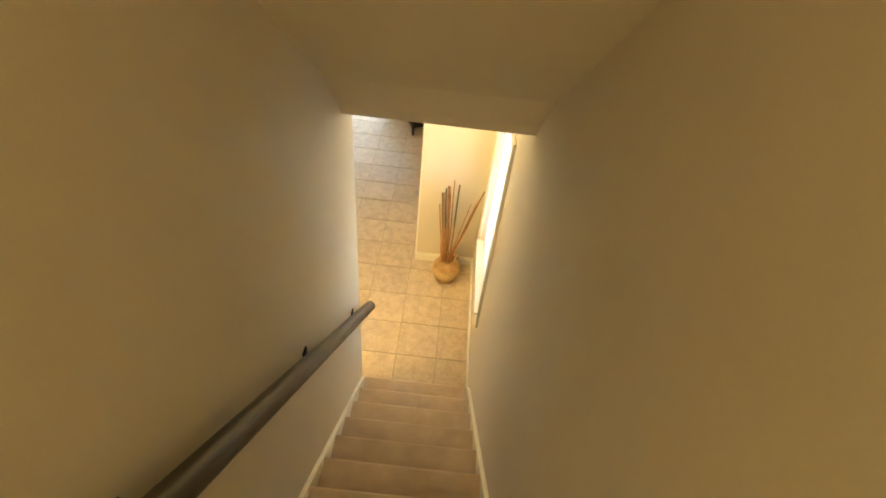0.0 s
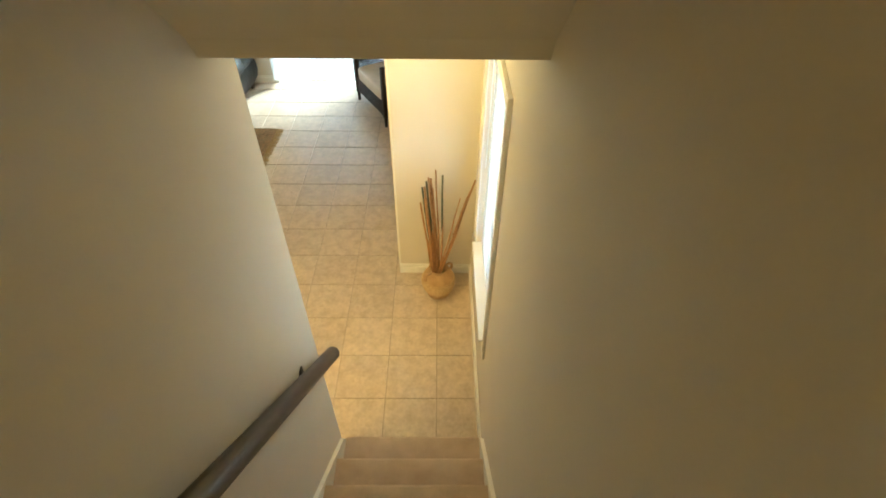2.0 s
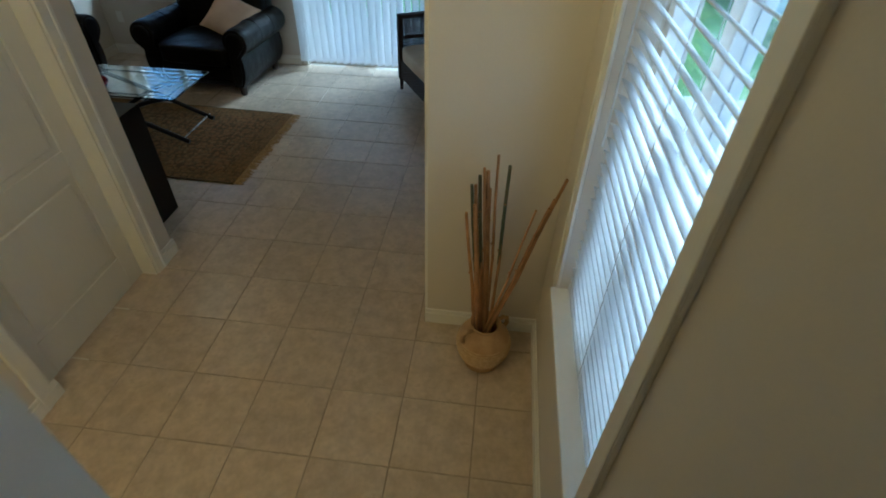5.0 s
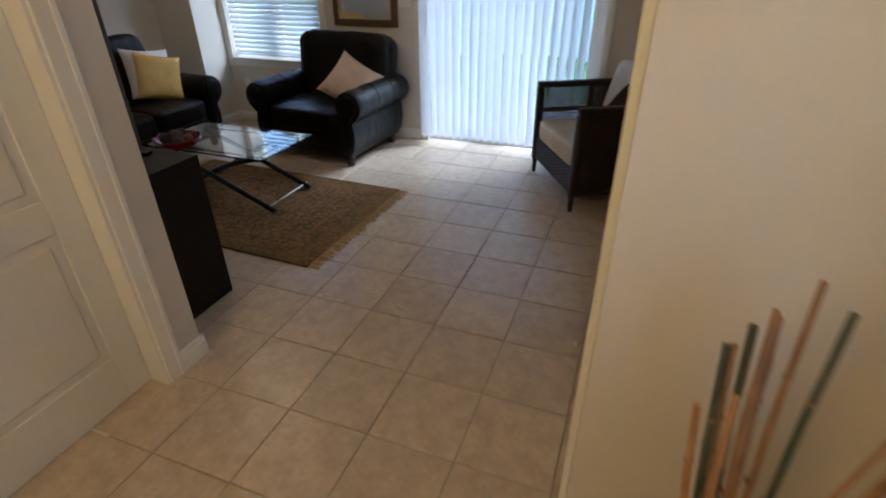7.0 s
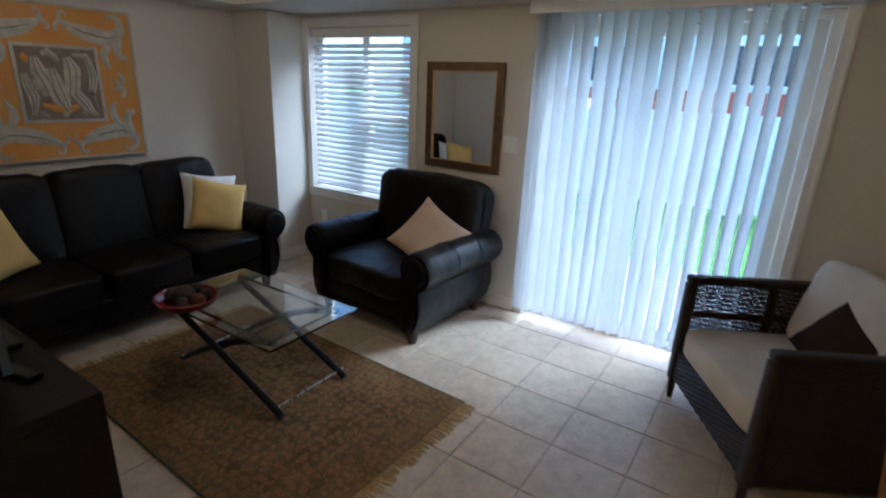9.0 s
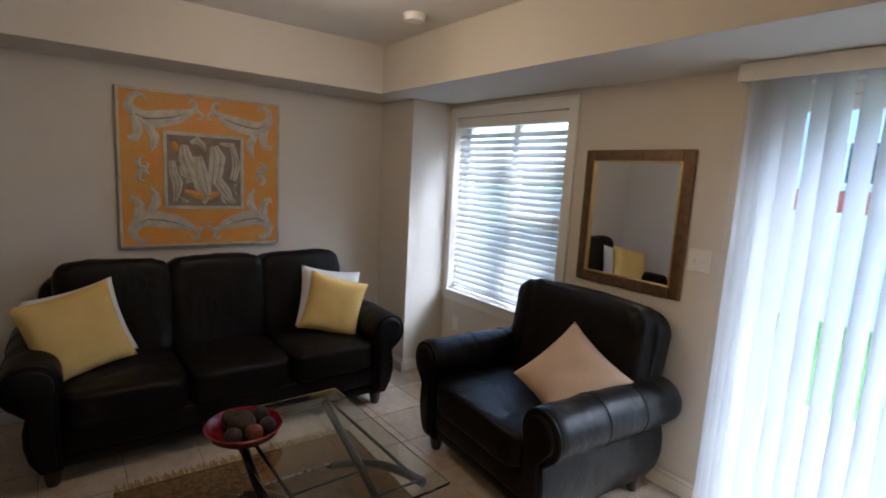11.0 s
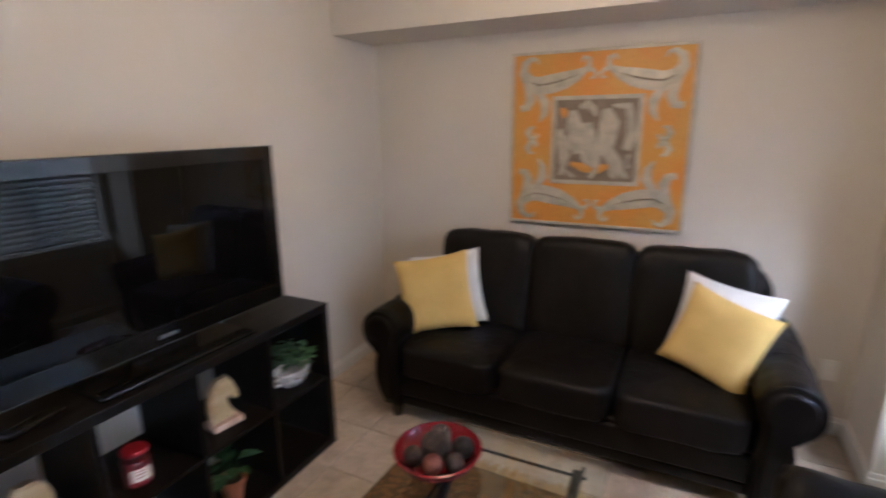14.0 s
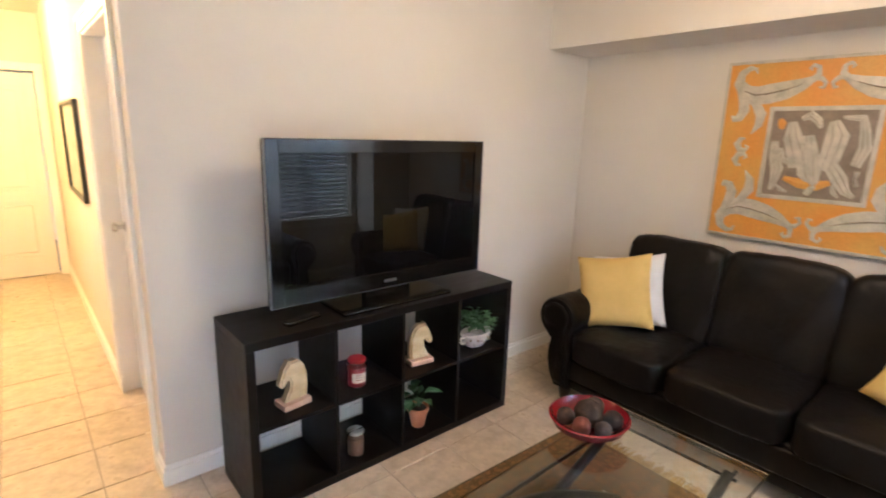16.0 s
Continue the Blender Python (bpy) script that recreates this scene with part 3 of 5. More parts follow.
def window(name, axis, face, out, a, b, z0, z1, label, thick=0.2):
    """A window in an opening: frame, mullion, two panes, casing and sill; out points into the room."""
    win = thing(name, Matrix(), label, "window")
    win["kind"] = "structure"
    far = face - out * thick
    frame_lo, frame_hi = sorted((far + out * 0.03, far + out * 0.09))
    pane_lo, pane_hi = sorted((far + out * 0.055, far + out * 0.061))
    bm = bmesh.new()

    def put(mesh, p0, p1, q0, q1, l, h, bev=0.003):
        if axis == "x":
            box(mesh, (l, p0, q0), (h, p1, q1), bev)
        else:
            box(mesh, (p0, l, q0), (p1, h, q1), bev)
    mid = (a + b) / 2
    for p0, p1, q0, q1 in ((a, a + 0.05, z0, z1), (b - 0.05, b, z0, z1), (a + 0.05, b - 0.05, z0, z0 + 0.05), (a + 0.05, b - 0.05, z1 - 0.05, z1), (mid - 0.03, mid + 0.03, z0 + 0.05, z1 - 0.05)):
        put(bm, p0, p1, q0, q1, frame_lo, frame_hi)
    part("window_frame", bm, TRIM, win)
    for p0, p1 in ((a + 0.05, mid - 0.03), (mid + 0.03, b - 0.05)):
        bm = bmesh.new()
        put(bm, p0, p1, z0 + 0.05, z1 - 0.05, pane_lo, pane_hi, 0)
        part("pane", bm, GLASS, win).visible_shadow = False
    part("casing", casing(bmesh.new(), axis, face, out, a, b, z0, z1, 0.075, 0.014, True), TRIM, win)
    bm = bmesh.new()
    s0, s1 = sorted((far + out * 0.09, face + out * 0.035))
    put(bm, a + 0.001, b - 0.001, z0 - 0.004, z0 + 0.014, s0, s1, 0.004)
    part("window_sill", bm, TRIM, win)
    return win


window("window_1", "x", EAST, -1, *HALL_WIN, "white-framed stair window with a white casing")
big_window = window("window_2", "y", FAR_Y, -1, *LIV_WIN, "white-framed living room window with a white casing")
part("meeting_rail", boxes((((LIV_WIN[0] + LIV_WIN[1]) / 2 + 0.032, FAR_Y + 0.115, 1.30), (LIV_WIN[1] - 0.052, FAR_Y + 0.165, 1.36)), bevel=0.004), TRIM, big_window)


def slat_blind(name, axis, at, a, b, z0, z1, tilt, label, pitch=0.047, deep=0.050):
    """A horizontal slat blind hung in an opening; tilt: degrees by which the room side of a slat hangs down."""
    blind = thing(name, pose((a + b) / 2, at, z0) if axis == "y" else pose(at, (a + b) / 2, z0, 0, 0, -90), label, "blind")
    w, h = (b - a) / 2 - 0.006, z1 - z0
    part("head_rail", boxes(((-w, -0.032, h - 0.075), (w, 0.03, h - 0.002)), bevel=0.004), TRIM, blind)
    part("bottom_rail", boxes(((-w, -0.025, 0.018), (w, 0.025, 0.034)), bevel=0.005), FAUX, blind)
    bm = bmesh.new()
    n = 6
    top, low = [], []
    for i in range(n + 1):
        y = -deep / 2 + deep * i / n
        z = 0.004 * (1 - (2 * i / n - 1) ** 2)
        top.append((y, z + 0.0014))
        low.append((y, z - 0.0014))
    prism(bm, top + low[::-1], "x", -w, w)
    first = part("slat", bm, FAUX, blind, smooth=True)
    count = int((h - 0.075 - 0.05) / pitch)
    rng = random.Random(name)
    for i in range(count):
        m = pose(0, 0, 0.055 + pitch * i, tilt + rng.uniform(-1.5, 1.5))
        if i:
            share("slat", first.data, blind, m)
        else:
            first.matrix_basis = m
    for x in (-w * 0.86, w * 0.08, w * 0.86):
        for y in (-deep / 2 - 0.001, deep / 2 + 0.001):
            part("ladder_cord", tube(bmesh.new(), [(x, y, 0.03), (x, y, h - 0.07)], 0.0011, 5), WHITECLOTH, blind)
    part("tilt_wand", tube(bmesh.new(), [(-w + 0.06, -0.04, h - 0.06), (-w + 0.06, -0.042, h * 0.45)], 0.004, 6), FAUX, blind)
    return blind


slat_blind("window_blind", "x", EAST + 0.055, HALL_WIN[0], HALL_WIN[1], HALL_WIN[2] + 0.015, HALL_WIN[3], -30, "white two-inch slat blind in the stair window, slats open")
slat_blind("window_blind", "y", FAR_Y + 0.055, LIV_WIN[0], LIV_WIN[1], LIV_WIN[2] + 0.015, LIV_WIN[3], 46, "white two-inch slat blind in the living room window, slats half open")

# sliding glass door
slider = thing("door_4", Matrix(), "white sliding glass patio door behind vertical blinds", "sliding door")
slider["kind"] = "structure"
sx0, sx1, _, sz1 = SLIDER
mid = (sx0 + sx1) / 2
part("outer_frame", boxes(((sx0, FAR_Y + 0.08, 0), (sx0 + 0.05, FAR_Y + 0.2, sz1)), ((sx1 - 0.05, FAR_Y + 0.08, 0), (sx1, FAR_Y + 0.2, sz1)), ((sx0 + 0.05, FAR_Y + 0.08, sz1 - 0.05), (sx1 - 0.05, FAR_Y + 0.2, sz1)), ((sx0 + 0.05, FAR_Y + 0.08, 0), (sx1 - 0.05, FAR_Y + 0.2, 0.03)), bevel=0.003), TRIM, slider)
for x0, x1, y in ((sx0 + 0.052, mid + 0.03, FAR_Y + 0.09), (mid - 0.03, sx1 - 0.052, FAR_Y + 0.14)):
    leaf = part("door_leaf", boxes(((x0, y, 0.032), (x0 + 0.06, y + 0.04, sz1 - 0.052)), ((x1 - 0.06, y, 0.032), (x1, y + 0.04, sz1 - 0.052)), ((x0 + 0.06, y, sz1 - 0.112), (x1 - 0.06, y + 0.04, sz1 - 0.052)), ((x0 + 0.06, y, 0.032), (x1 - 0.06, y + 0.04, 0.112)), bevel=0.003), TRIM, slider)
    part("pane", boxes(((x0 + 0.06, y + 0.017, 0.112), (x1 - 0.06, y + 0.023, sz1 - 0.112))), GLASS, leaf).visible_shadow = False
part("latch", boxes(((sx0 + 0.07, FAR_Y + 0.065, 0.98), (sx0 + 0.095, FAR_Y + 0.09, 1.16)), bevel=0.005), BLACKMETAL, slider, "black door latch")
structure("door_casing_4", casing(bmesh.new(), "y", FAR_Y, -1, sx0, sx1, 0, sz1, 0.06, 0.012), TRIM, "white casing round the sliding door", "trim")

vertical = thing("vertical_blind", pose(0, FAR_Y - 0.075, 0), "white vinyl vertical blind drawn across the sliding door", "blind")
part("valance", boxes(((-1.84, -0.055, 2.072), (-0.14, -0.045, 2.150)), ((-1.84, -0.045, 2.140), (-0.14, 0.06, 2.150)), ((-1.84, -0.045, 2.072), (-1.83, 0.06, 2.140)), ((-0.15, -0.045, 2.072), (-0.14, 0.06, 2.140)), bevel=0.003), TRIM, vertical)
part("track", boxes(((-1.82, -0.018, 2.10), (-0.16, 0.018, 2.135)), bevel=0.003), STEEL, vertical)
bm = bmesh.new()
curve = [(-0.0445 + 0.089 * i / 6, 0.007 * (1 - (2 * i / 6 - 1) ** 2)) for i in range(7)]
prism(bm, [(x, y + 0.0007) for x, y in curve] + [(x, y - 0.0007) for x, y in curve[::-1]], "z", 0.075, 2.098)
vane = part("vane", bm, BLIND, vertical, smooth=True)
rng = random.Random(5)
spots = [-1.775 + 0.034 * i for i in range(4)] + [-1.60 + 0.0769 * i for i in range(17)]
for i, x in enumerate(spots):
    m = pose(x, rng.uniform(-0.003, 0.003), 0, rng.uniform(-0.35, 0.35), rng.uniform(-0.35, 0.35), (60 if i < 4 else 50) + rng.uniform(-4, 4))
    if i:
        share("vane", vane.data, vertical, m)
    else:
        vane.matrix_basis = m
part("control_chain", tube(bmesh.new(), [(-1.815, -0.03, 2.09), (-1.818, -0.03, 0.7)], 0.0025, 5), WHITECLOTH, vertical)

# ---- stairs ----
stairs = thing("staircase", Matrix(), "straight staircase covered in beige carpet", "staircase")
bm = bmesh.new()
d = RUN + 0.03
outline = [(-0.012, -RISE), (-0.012, -0.05)] + [(0.0 + 0.02 * math.cos(radians(a)), -0.022 + 0.022 * math.sin(radians(a))) for a in (-60, -30, 0, 30, 60, 90)] + [(-d, 0.0), (-d, -RISE)]
prism(bm, outline, "x", STAIR_W + 0.022, EAST - 0.022)
step = part("step", bm, CARPET, stairs, smooth=True)
for k in range(STEPS):
    m = pose(0, FIRST - 0.02 - RUN * k, RISE * (k + 1))
    if k:
        share("step", step.data, stairs, m)
    else:
        step.matrix_basis = m
landing_y = FIRST - 0.02 - RUN * (STEPS - 1) - d
structure("floor_upper", boxes(((STAIR_W, -2.2, RISE * STEPS - 0.2), (EAST, landing_y, RISE * STEPS))), CARPET, "beige carpet on the upper landing", "floor")

# handrail on the west wall
rail = thing("handrail", Matrix(), "round dark-stained wooden handrail on black brackets", "handrail")
RX = -0.082


def rail_z(y):
    return 1.097 + 0.915 * (2.76 - y)


part("rail", tube(bmesh.new(), [(RX, 2.775, rail_z(2.775)), (RX, 2.765, rail_z(2.765)), (RX, -0.6, rail_z(-0.6))], [0.029, 0.034, 0.034], 18), DARKWOOD, rail, smooth=True)
for y in (2.52, 1.72, 0.85, 0.0):
    z = rail_z(y)
    bm = bmesh.new()
    box(bm, (STAIR_W, y - 0.020, z - 0.085), (STAIR_W + 0.009, y + 0.020, z + 0.010), 0.003)
    tube(bm, [(STAIR_W + 0.005, y, z - 0.07), (STAIR_W + 0.045, y, z - 0.068), (RX - 0.004, y, z - 0.05), (RX, y, z - 0.02)], 0.011, 8)
    part("bracket", bm, BLACKMETAL, rail, "black metal bracket", True)


# ---- seating ----
def crumple(bm, seed, fold=0.0035):
    """Soft dents and puckers of used leather."""
    bm.normal_update()
    for v in bm.verts:
        p = v.co * 6 + Vector((seed, 0, 0))
        q = Vector((v.co.x * 26 + 2 * noise.noise(v.co * 5), v.co.y * 9, v.co.z * 8 + seed))
        v.co += v.normal * (0.008 * noise.noise(p) + fold * noise.noise(q))


def loft(outline, stations, centre):
    """A closed outline in x and z carried along y; stations are (y, size of the outline about its centre)."""
    bm = bmesh.new()
    rings = [[bm.verts.new((centre[0] + (x - centre[0]) * k, y, centre[1] + (z - centre[1]) * k)) for x, z in outline] for y, k in stations]
    for a, b in zip(rings, rings[1:]):
        for i in range(len(a)):
            bm.faces.new((a[i], a[(i + 1) % len(a)], b[(i + 1) % len(a)], b[i]))
    bm.faces.new(rings[0][::-1])
    bm.faces.new(rings[-1])
    bmesh.ops.recalc_face_normals(bm, faces=bm.faces[:])
    return bm


def lounge(name, m, width, seats, label, category, group=""):
    """A leather seat with rolled arms and loose cushions. Local: x across, front towards -y, origin on the floor below its middle."""
    s = thing(name, m, label, category, group)
    w, arm, front, back = width / 2, 0.20, -0.44, 0.44
    inner = w - arm
    low = 0.085
    bm = bmesh.new()
    box(bm, (-inner - 0.02, front + 0.06, low), (inner + 0.02, back - 0.12, 0.30), 0.02, 3)
    part("base", bm, LEATHER, s, smooth=True)
    for z0, z1, y in ((low, 0.155, front + 0.045), (0.150, 0.285, front + 0.030)):
        bm = bmesh.new()
        box(bm, (-inner - 0.01, y, z0), (inner + 0.01, y + 0.07, z1), 0.022, 4)
        part("front_rail", bm, LEATHER, s, smooth=True)
    # back: a slightly flared, leaning frame with round shoulders
    wb = inner + (0.075 if seats > 1 else 0.095)
    shape = [(-wb + 0.015, low), (wb - 0.015, low), (wb, 0.50)] + arc(wb - 0.115, 0.835, 0.125, 0, 84, 8) + [(wb * 0.5, 0.972), (0.0, 0.982), (-wb * 0.5, 0.972)] + arc(-wb + 0.115, 0.835, 0.125, 96, 180, 8) + [(-wb, 0.50)]
    if seats > 1:
        shape = [(x, z - 0.06 if z > 0.6 else z) for x, z in shape]
    bm = loft(shape, [(0.225, 0.95), (0.235, 0.985), (0.255, 1.0), (0.335, 1.0), (0.355, 0.985), (0.362, 0.95)], (0, 0.5))
    for v in bm.verts:
        v.co.y += max(0.0, v.co.z - 0.35) * 0.13 + (0.0 if seats > 1 else 0.025)
        v.co.x *= 1 + (0.0 if seats > 1 else 0.05) * max(0.0, v.co.z - 0.6)
    part("back_frame", bm, LEATHER, s, smooth=True)
    for side in (-1, 1):
        cx, cz = inner + 0.105, 0.527
        roll = arc(cx, cz, 0.120, -55, 215, 22)
        shape = roll + [(inner + 0.010, 0.40), (inner + 0.0, low), (inner + 0.085, low), (inner + 0.125, 0.155), (inner + 0.143, 0.24), (inner + 0.142, 0.32), (inner + 0.128, 0.385)]
        flat = [(side * x, z) for x, z in shape]
        stations = [(front + 0.012, 0.93), (front + 0.018, 0.97), (front + 0.034, 1.0)] + [(front + 0.034 + 0.80 * i / 26, 1.0) for i in range(1, 27)] + [(front + 0.855, 0.97)]
        bm = loft(flat, stations, (side * (inner + 0.09), 0.40))
        bm.normal_update()
        for v in bm.verts:
            if v.co.z > 0.42 and front + 0.03 < v.co.y < back - 0.1:
                v.co += v.normal * (0.006 * noise.noise(Vector((v.co.x * 5, v.co.y * 22, v.co.z * 6 + seats))) + 0.004 * noise.noise(v.co * 9))
        arm_ob = part("arm", bm, LEATHER, s, smooth=True)
        inset = [(side * (cx + (x - cx) * 0.74), cz + (z - cz) * 0.74) if z > 0.40 else (side * (inner + 0.072 + (x - inner - 0.072) * 0.66), low + 0.03 + (z - low) * 0.93) for x, z in shape]
        bm = loft(inset, [(front - 0.008, 0.90), (front - 0.004, 0.96), (front + 0.004, 1.0), (front + 0.03, 1.0)], (side * (inner + 0.09), 0.40))
        part("arm_front_panel", bm, LEATHER, arm_ob, smooth=True)
        ring = [(x * 1.0, front + 0.016, z) for x, z in ((side * (inner + 0.09) + (a - side * (inner + 0.09)) * 0.955, 0.40 + (b - 0.40) * 0.955) for a, b in flat)]
        part("welt", tube(bmesh.new(), ring + ring[:1], 0.0065, 6, caps=False), LEATHER, arm_ob, smooth=True)
        for k in (0.36, 0.68):
            y = front + 0.034 + 0.80 * k
            seam = [(side * (cx + 0.1225 * math.cos(radians(a))), y, cz + 0.1225 * math.sin(radians(a))) for a in range(-40, 176, 12)]
            part("seam", tube(bmesh.new(), seam, 0.0028, 5), LEATHER, arm_ob, smooth=True)
        for y in (front + 0.075, back - 0.10):
            bm = bmesh.new()
            lathe(bm, [(0.026, 0.0), (0.030, 0.012), (0.040, 0.075), (0.042, low + 0.006), (0.0, low + 0.007)], 14, (side * (inner + 0.045), y, 0.0))
            part("foot", bm, FOOTWOOD, s, "turned dark wooden foot", True)
    each = 2 * inner / seats
    rng = random.Random(seats)
    for i in range(seats):
        x = -inner + each * (i + 0.5)
        bm = bmesh.new()
        puff(bm, (x, -0.125, 0.375), (each / 2 - 0.002, 0.335, 0.097), 0.28, 72, sag=-0.010)
        crumple(bm, 3.1 * i + seats, 0.005)
        part("seat_cushion", bm, LEATHER, s, smooth=True)
        bm = bmesh.new()
        tilt = Matrix.Translation((x, 0.232 if seats > 1 else 0.285, 0.680)) @ Matrix.Rotation(radians(-11), 4, "X") @ Matrix.Rotation(radians(rng.uniform(-1, 1)), 4, "Y")
        puff(bm, (0, 0, 0), (each / 2 + (0.014 if seats > 1 else 0.095), 0.140 if seats > 1 else 0.115, 0.315), 0.33 if seats > 1 else 0.30, 72, tilt)
        crumple(bm, 7.7 * i + seats + 40, 0.008)
        part("back_cushion", bm, LEATHER, s, smooth=True)
    return s


lounge("sofa", pose(-4.03, 6.215, 0, 0, 0, 90), 2.09, 3, "black leather three-seat sofa with rolled arms", "sofa")
lounge("armchair", pose(-2.52, 7.46, 0, 0, 0, -4), 1.14, 1, "black leather armchair with rolled arms below the mirror", "armchair")


def throw_pillow(m, size, thick, mat, label, edge=None):
    """A square stuffed pillow, standing on its lower edge: local x across, z up, y its thickness."""
    bm = bmesh.new()
    n = 18
    half = size / 2
    rng = random.Random(label)
    layers = []
    for side in (-1, 1):
        rows = []
        for i in range(n + 1):
            row = []
            for k in range(n + 1):
                u, v = 2 * i / n - 1, 2 * k / n - 1
                pinch = 1 - 0.09 * (1 - v * v) * abs(u) ** 3
                pinch2 = 1 - 0.09 * (1 - u * u) * abs(v) ** 3
                y = side * thick / 2 * ((1 - u ** 4) * (1 - v ** 4)) ** 0.5 * (1 + 0.10 * noise.noise(Vector((u * 2.1, v * 2.1, side + size * 7))))
                row.append(bm.verts.new((u * half * pinch, y, half + v * half * pinch2)))
            rows.append(row)
        layers.append(rows)
        for i in range(n):
            for k in range(n):
                bm.faces.new((rows[i][k], rows[i + 1][k], rows[i + 1][k + 1], rows[i][k + 1]))
    bmesh.ops.remove_doubles(bm, verts=bm.verts[:], dist=1e-4)
    ob = part("throw_pillow", bm, mat, smooth=True)
    ob.matrix_basis = m
    return tagged(ob, label, "pillow", "throw pillows")


LAY = Matrix.Rotation(radians(-18), 4, "X")
# on the sofa, which faces +x
throw_pillow(pose(-3.975, 6.87, 0.480, 0, 0, 80) @ LAY @ Matrix.Rotation(radians(9), 4, "Y"), 0.43, 0.13, WHITECLOTH, "white cotton pillow behind a yellow one on the sofa")
throw_pillow(pose(-3.875, 6.83, 0.474, 0, 0, 72) @ LAY @ Matrix.Rotation(radians(15), 4, "Y"), 0.405, 0.13, YELLOW, "yellow cotton pillow leaning on a white one on the sofa")
throw_pillow(pose(-3.965, 5.530, 0.472, 0, 0, 103) @ LAY @ Matrix.Rotation(radians(-11), 4, "Y"), 0.44, 0.13, WHITECLOTH, "white cotton pillow at the sofa's arm behind a yellow one")
throw_pillow(pose(-3.850, 5.512, 0.470, 0, 0, 104) @ LAY @ Matrix.Rotation(radians(-12), 4, "Y"), 0.45, 0.13, YELLOW, "yellow cotton pillow tilted against the sofa's arm")
# on the armchair, which faces -y
throw_pillow(pose(-2.315, 7.315, 0.462, 0, 0, 22) @ Matrix.Rotation(radians(-36), 4, "X") @ Matrix.Translation((0, 0, 0.09)) @ Matrix.Rotation(radians(35), 4, "Y") @ Matrix.Translation((0, 0, -0.09)), 0.43, 0.13, CREAM, "cream suede pillow standing on its corner in the armchair")

# ---- wicker chair ----
chair = thing("wicker_chair", pose(-0.085, 7.315, 0, 0, 0, -59.9), "dark brown woven wicker armchair with off-white cushions", "chair")
CW, CD, CH = 0.425, 0.40, 0.735


def weave(bm, u0, u1, z0, z1, place, pitch, r):
    """A net of thin canes over u0..u1, z0..z1; place(u, z, off) gives the point."""
    k = 0
    u = u0
    while u <= u1 + 1e-6:
        tube(bm, [place(u, z0 + (z1 - z0) * j / 8, r * (1 if (k + j) % 2 else -1)) for j in range(9)], r, 4)
        u += pitch
        k += 1
    z = z0
    while z <= z1 + 1e-6:
        tube(bm, [place(u0 + (u1 - u0) * j / 8, z, r * (1 if (k + j) % 2 else -1)) for j in range(9)], r, 4)
        z += pitch * 0.8
        k += 1
    return bm


def strands(bm, u0, u1, z0, z1, place, pitch=0.0125, r=0.0065):
    """Close horizontal weaving over a panel."""
    z = z0
    row = 0
    while z <= z1:
        tube(bm, [place(u0 + (u1 - u0) * j / 24, z, 0.0035 * (1 if (row + j) % 2 else -1)) for j in range(25)], r, 5)
        z += pitch
        row += 1
    return bm


for sx in (-1, 1):
    def side_at(u, z, off, sx=sx):
        return (sx * (CW - 0.025) + off, u, z)
    outer, inward = sx * (CW + 0.004), sx * (CW - 0.056)
    part("arm_rail", boxes(((min(outer, inward), -CD, CH - 0.042), (max(outer, inward), CD, CH)), bevel=0.014), WICKER, chair)
    if sx < 0:
        for z0, z1 in ((0.42, 0.50), (0.53, CH - 0.045)):
            part("side_panel_open_weave", weave(bmesh.new(), -CD + 0.06, CD - 0.06, z0, z1, side_at, 0.016, 0.0048), WICKER, chair)["kind"] = "stuff"
        part("side_panel", strands(bmesh.new(), -CD + 0.02, CD - 0.02, 0.135, 0.41, side_at), WICKER, chair)["kind"] = "stuff"
        part("side_band", boxes(((sx * (CW - 0.025) - 0.012, -CD + 0.03, 0.500), (sx * (CW - 0.025) + 0.012, CD - 0.03, 0.53)), ((sx * (CW - 0.025) - 0.012, 0.03, 0.42), (sx * (CW - 0.025) + 0.012, 0.075, CH - 0.04)), bevel=0.005), WICKER, chair)
    else:
        part("side_panel", strands(bmesh.new(), -CD + 0.02, CD - 0.02, 0.135, CH - 0.045, side_at), WICKER, chair)["kind"] = "stuff"
        part("panel_core", boxes(((CW - 0.028, -CD + 0.03, 0.13), (CW - 0.022, CD - 0.03, CH - 0.04))), WICKER, chair)
    part("bottom_rail", boxes(((sx * (CW - 0.025) - 0.018, -CD + 0.04, 0.115), (sx * (CW - 0.025) + 0.018, CD - 0.04, 0.15)), bevel=0.008), WICKER, chair)
    for y in (-CD + 0.027, CD - 0.027):
        bm = bmesh.new()
        box(bm, (sx * (CW - 0.025) - 0.026, y - 0.026, 0.11), (sx * (CW - 0.025) + 0.026, y + 0.026, CH - 0.04), 0.012, 3)
        z = 0.125
        while z < CH - 0.05:
            box(bm, (sx * (CW - 0.025) - 0.0285, y - 0.0285, z), (sx * (CW - 0.025) + 0.0285, y + 0.0285, z + 0.009), 0.004, 1)
            z += 0.0135
        tube(bm, [(sx * (CW - 0.025), y, 0), (sx * (CW - 0.025), y, 0.06), (sx * (CW - 0.025), y, 0.12)], [0.015, 0.019, 0.021], 10)
        part("leg", bm, WICKER, chair, smooth=True)
part("back_rail", boxes(((-CW + 0.035, CD - 0.035, CH - 0.035), (CW - 0.035, CD, CH)), bevel=0.012), WICKER, chair)
part("back_panel", strands(bmesh.new(), -CW + 0.03, CW - 0.03, 0.135, CH - 0.04, lambda u, z, off: (u, CD - 0.02 + off, z)), WICKER, chair)["kind"] = "stuff"
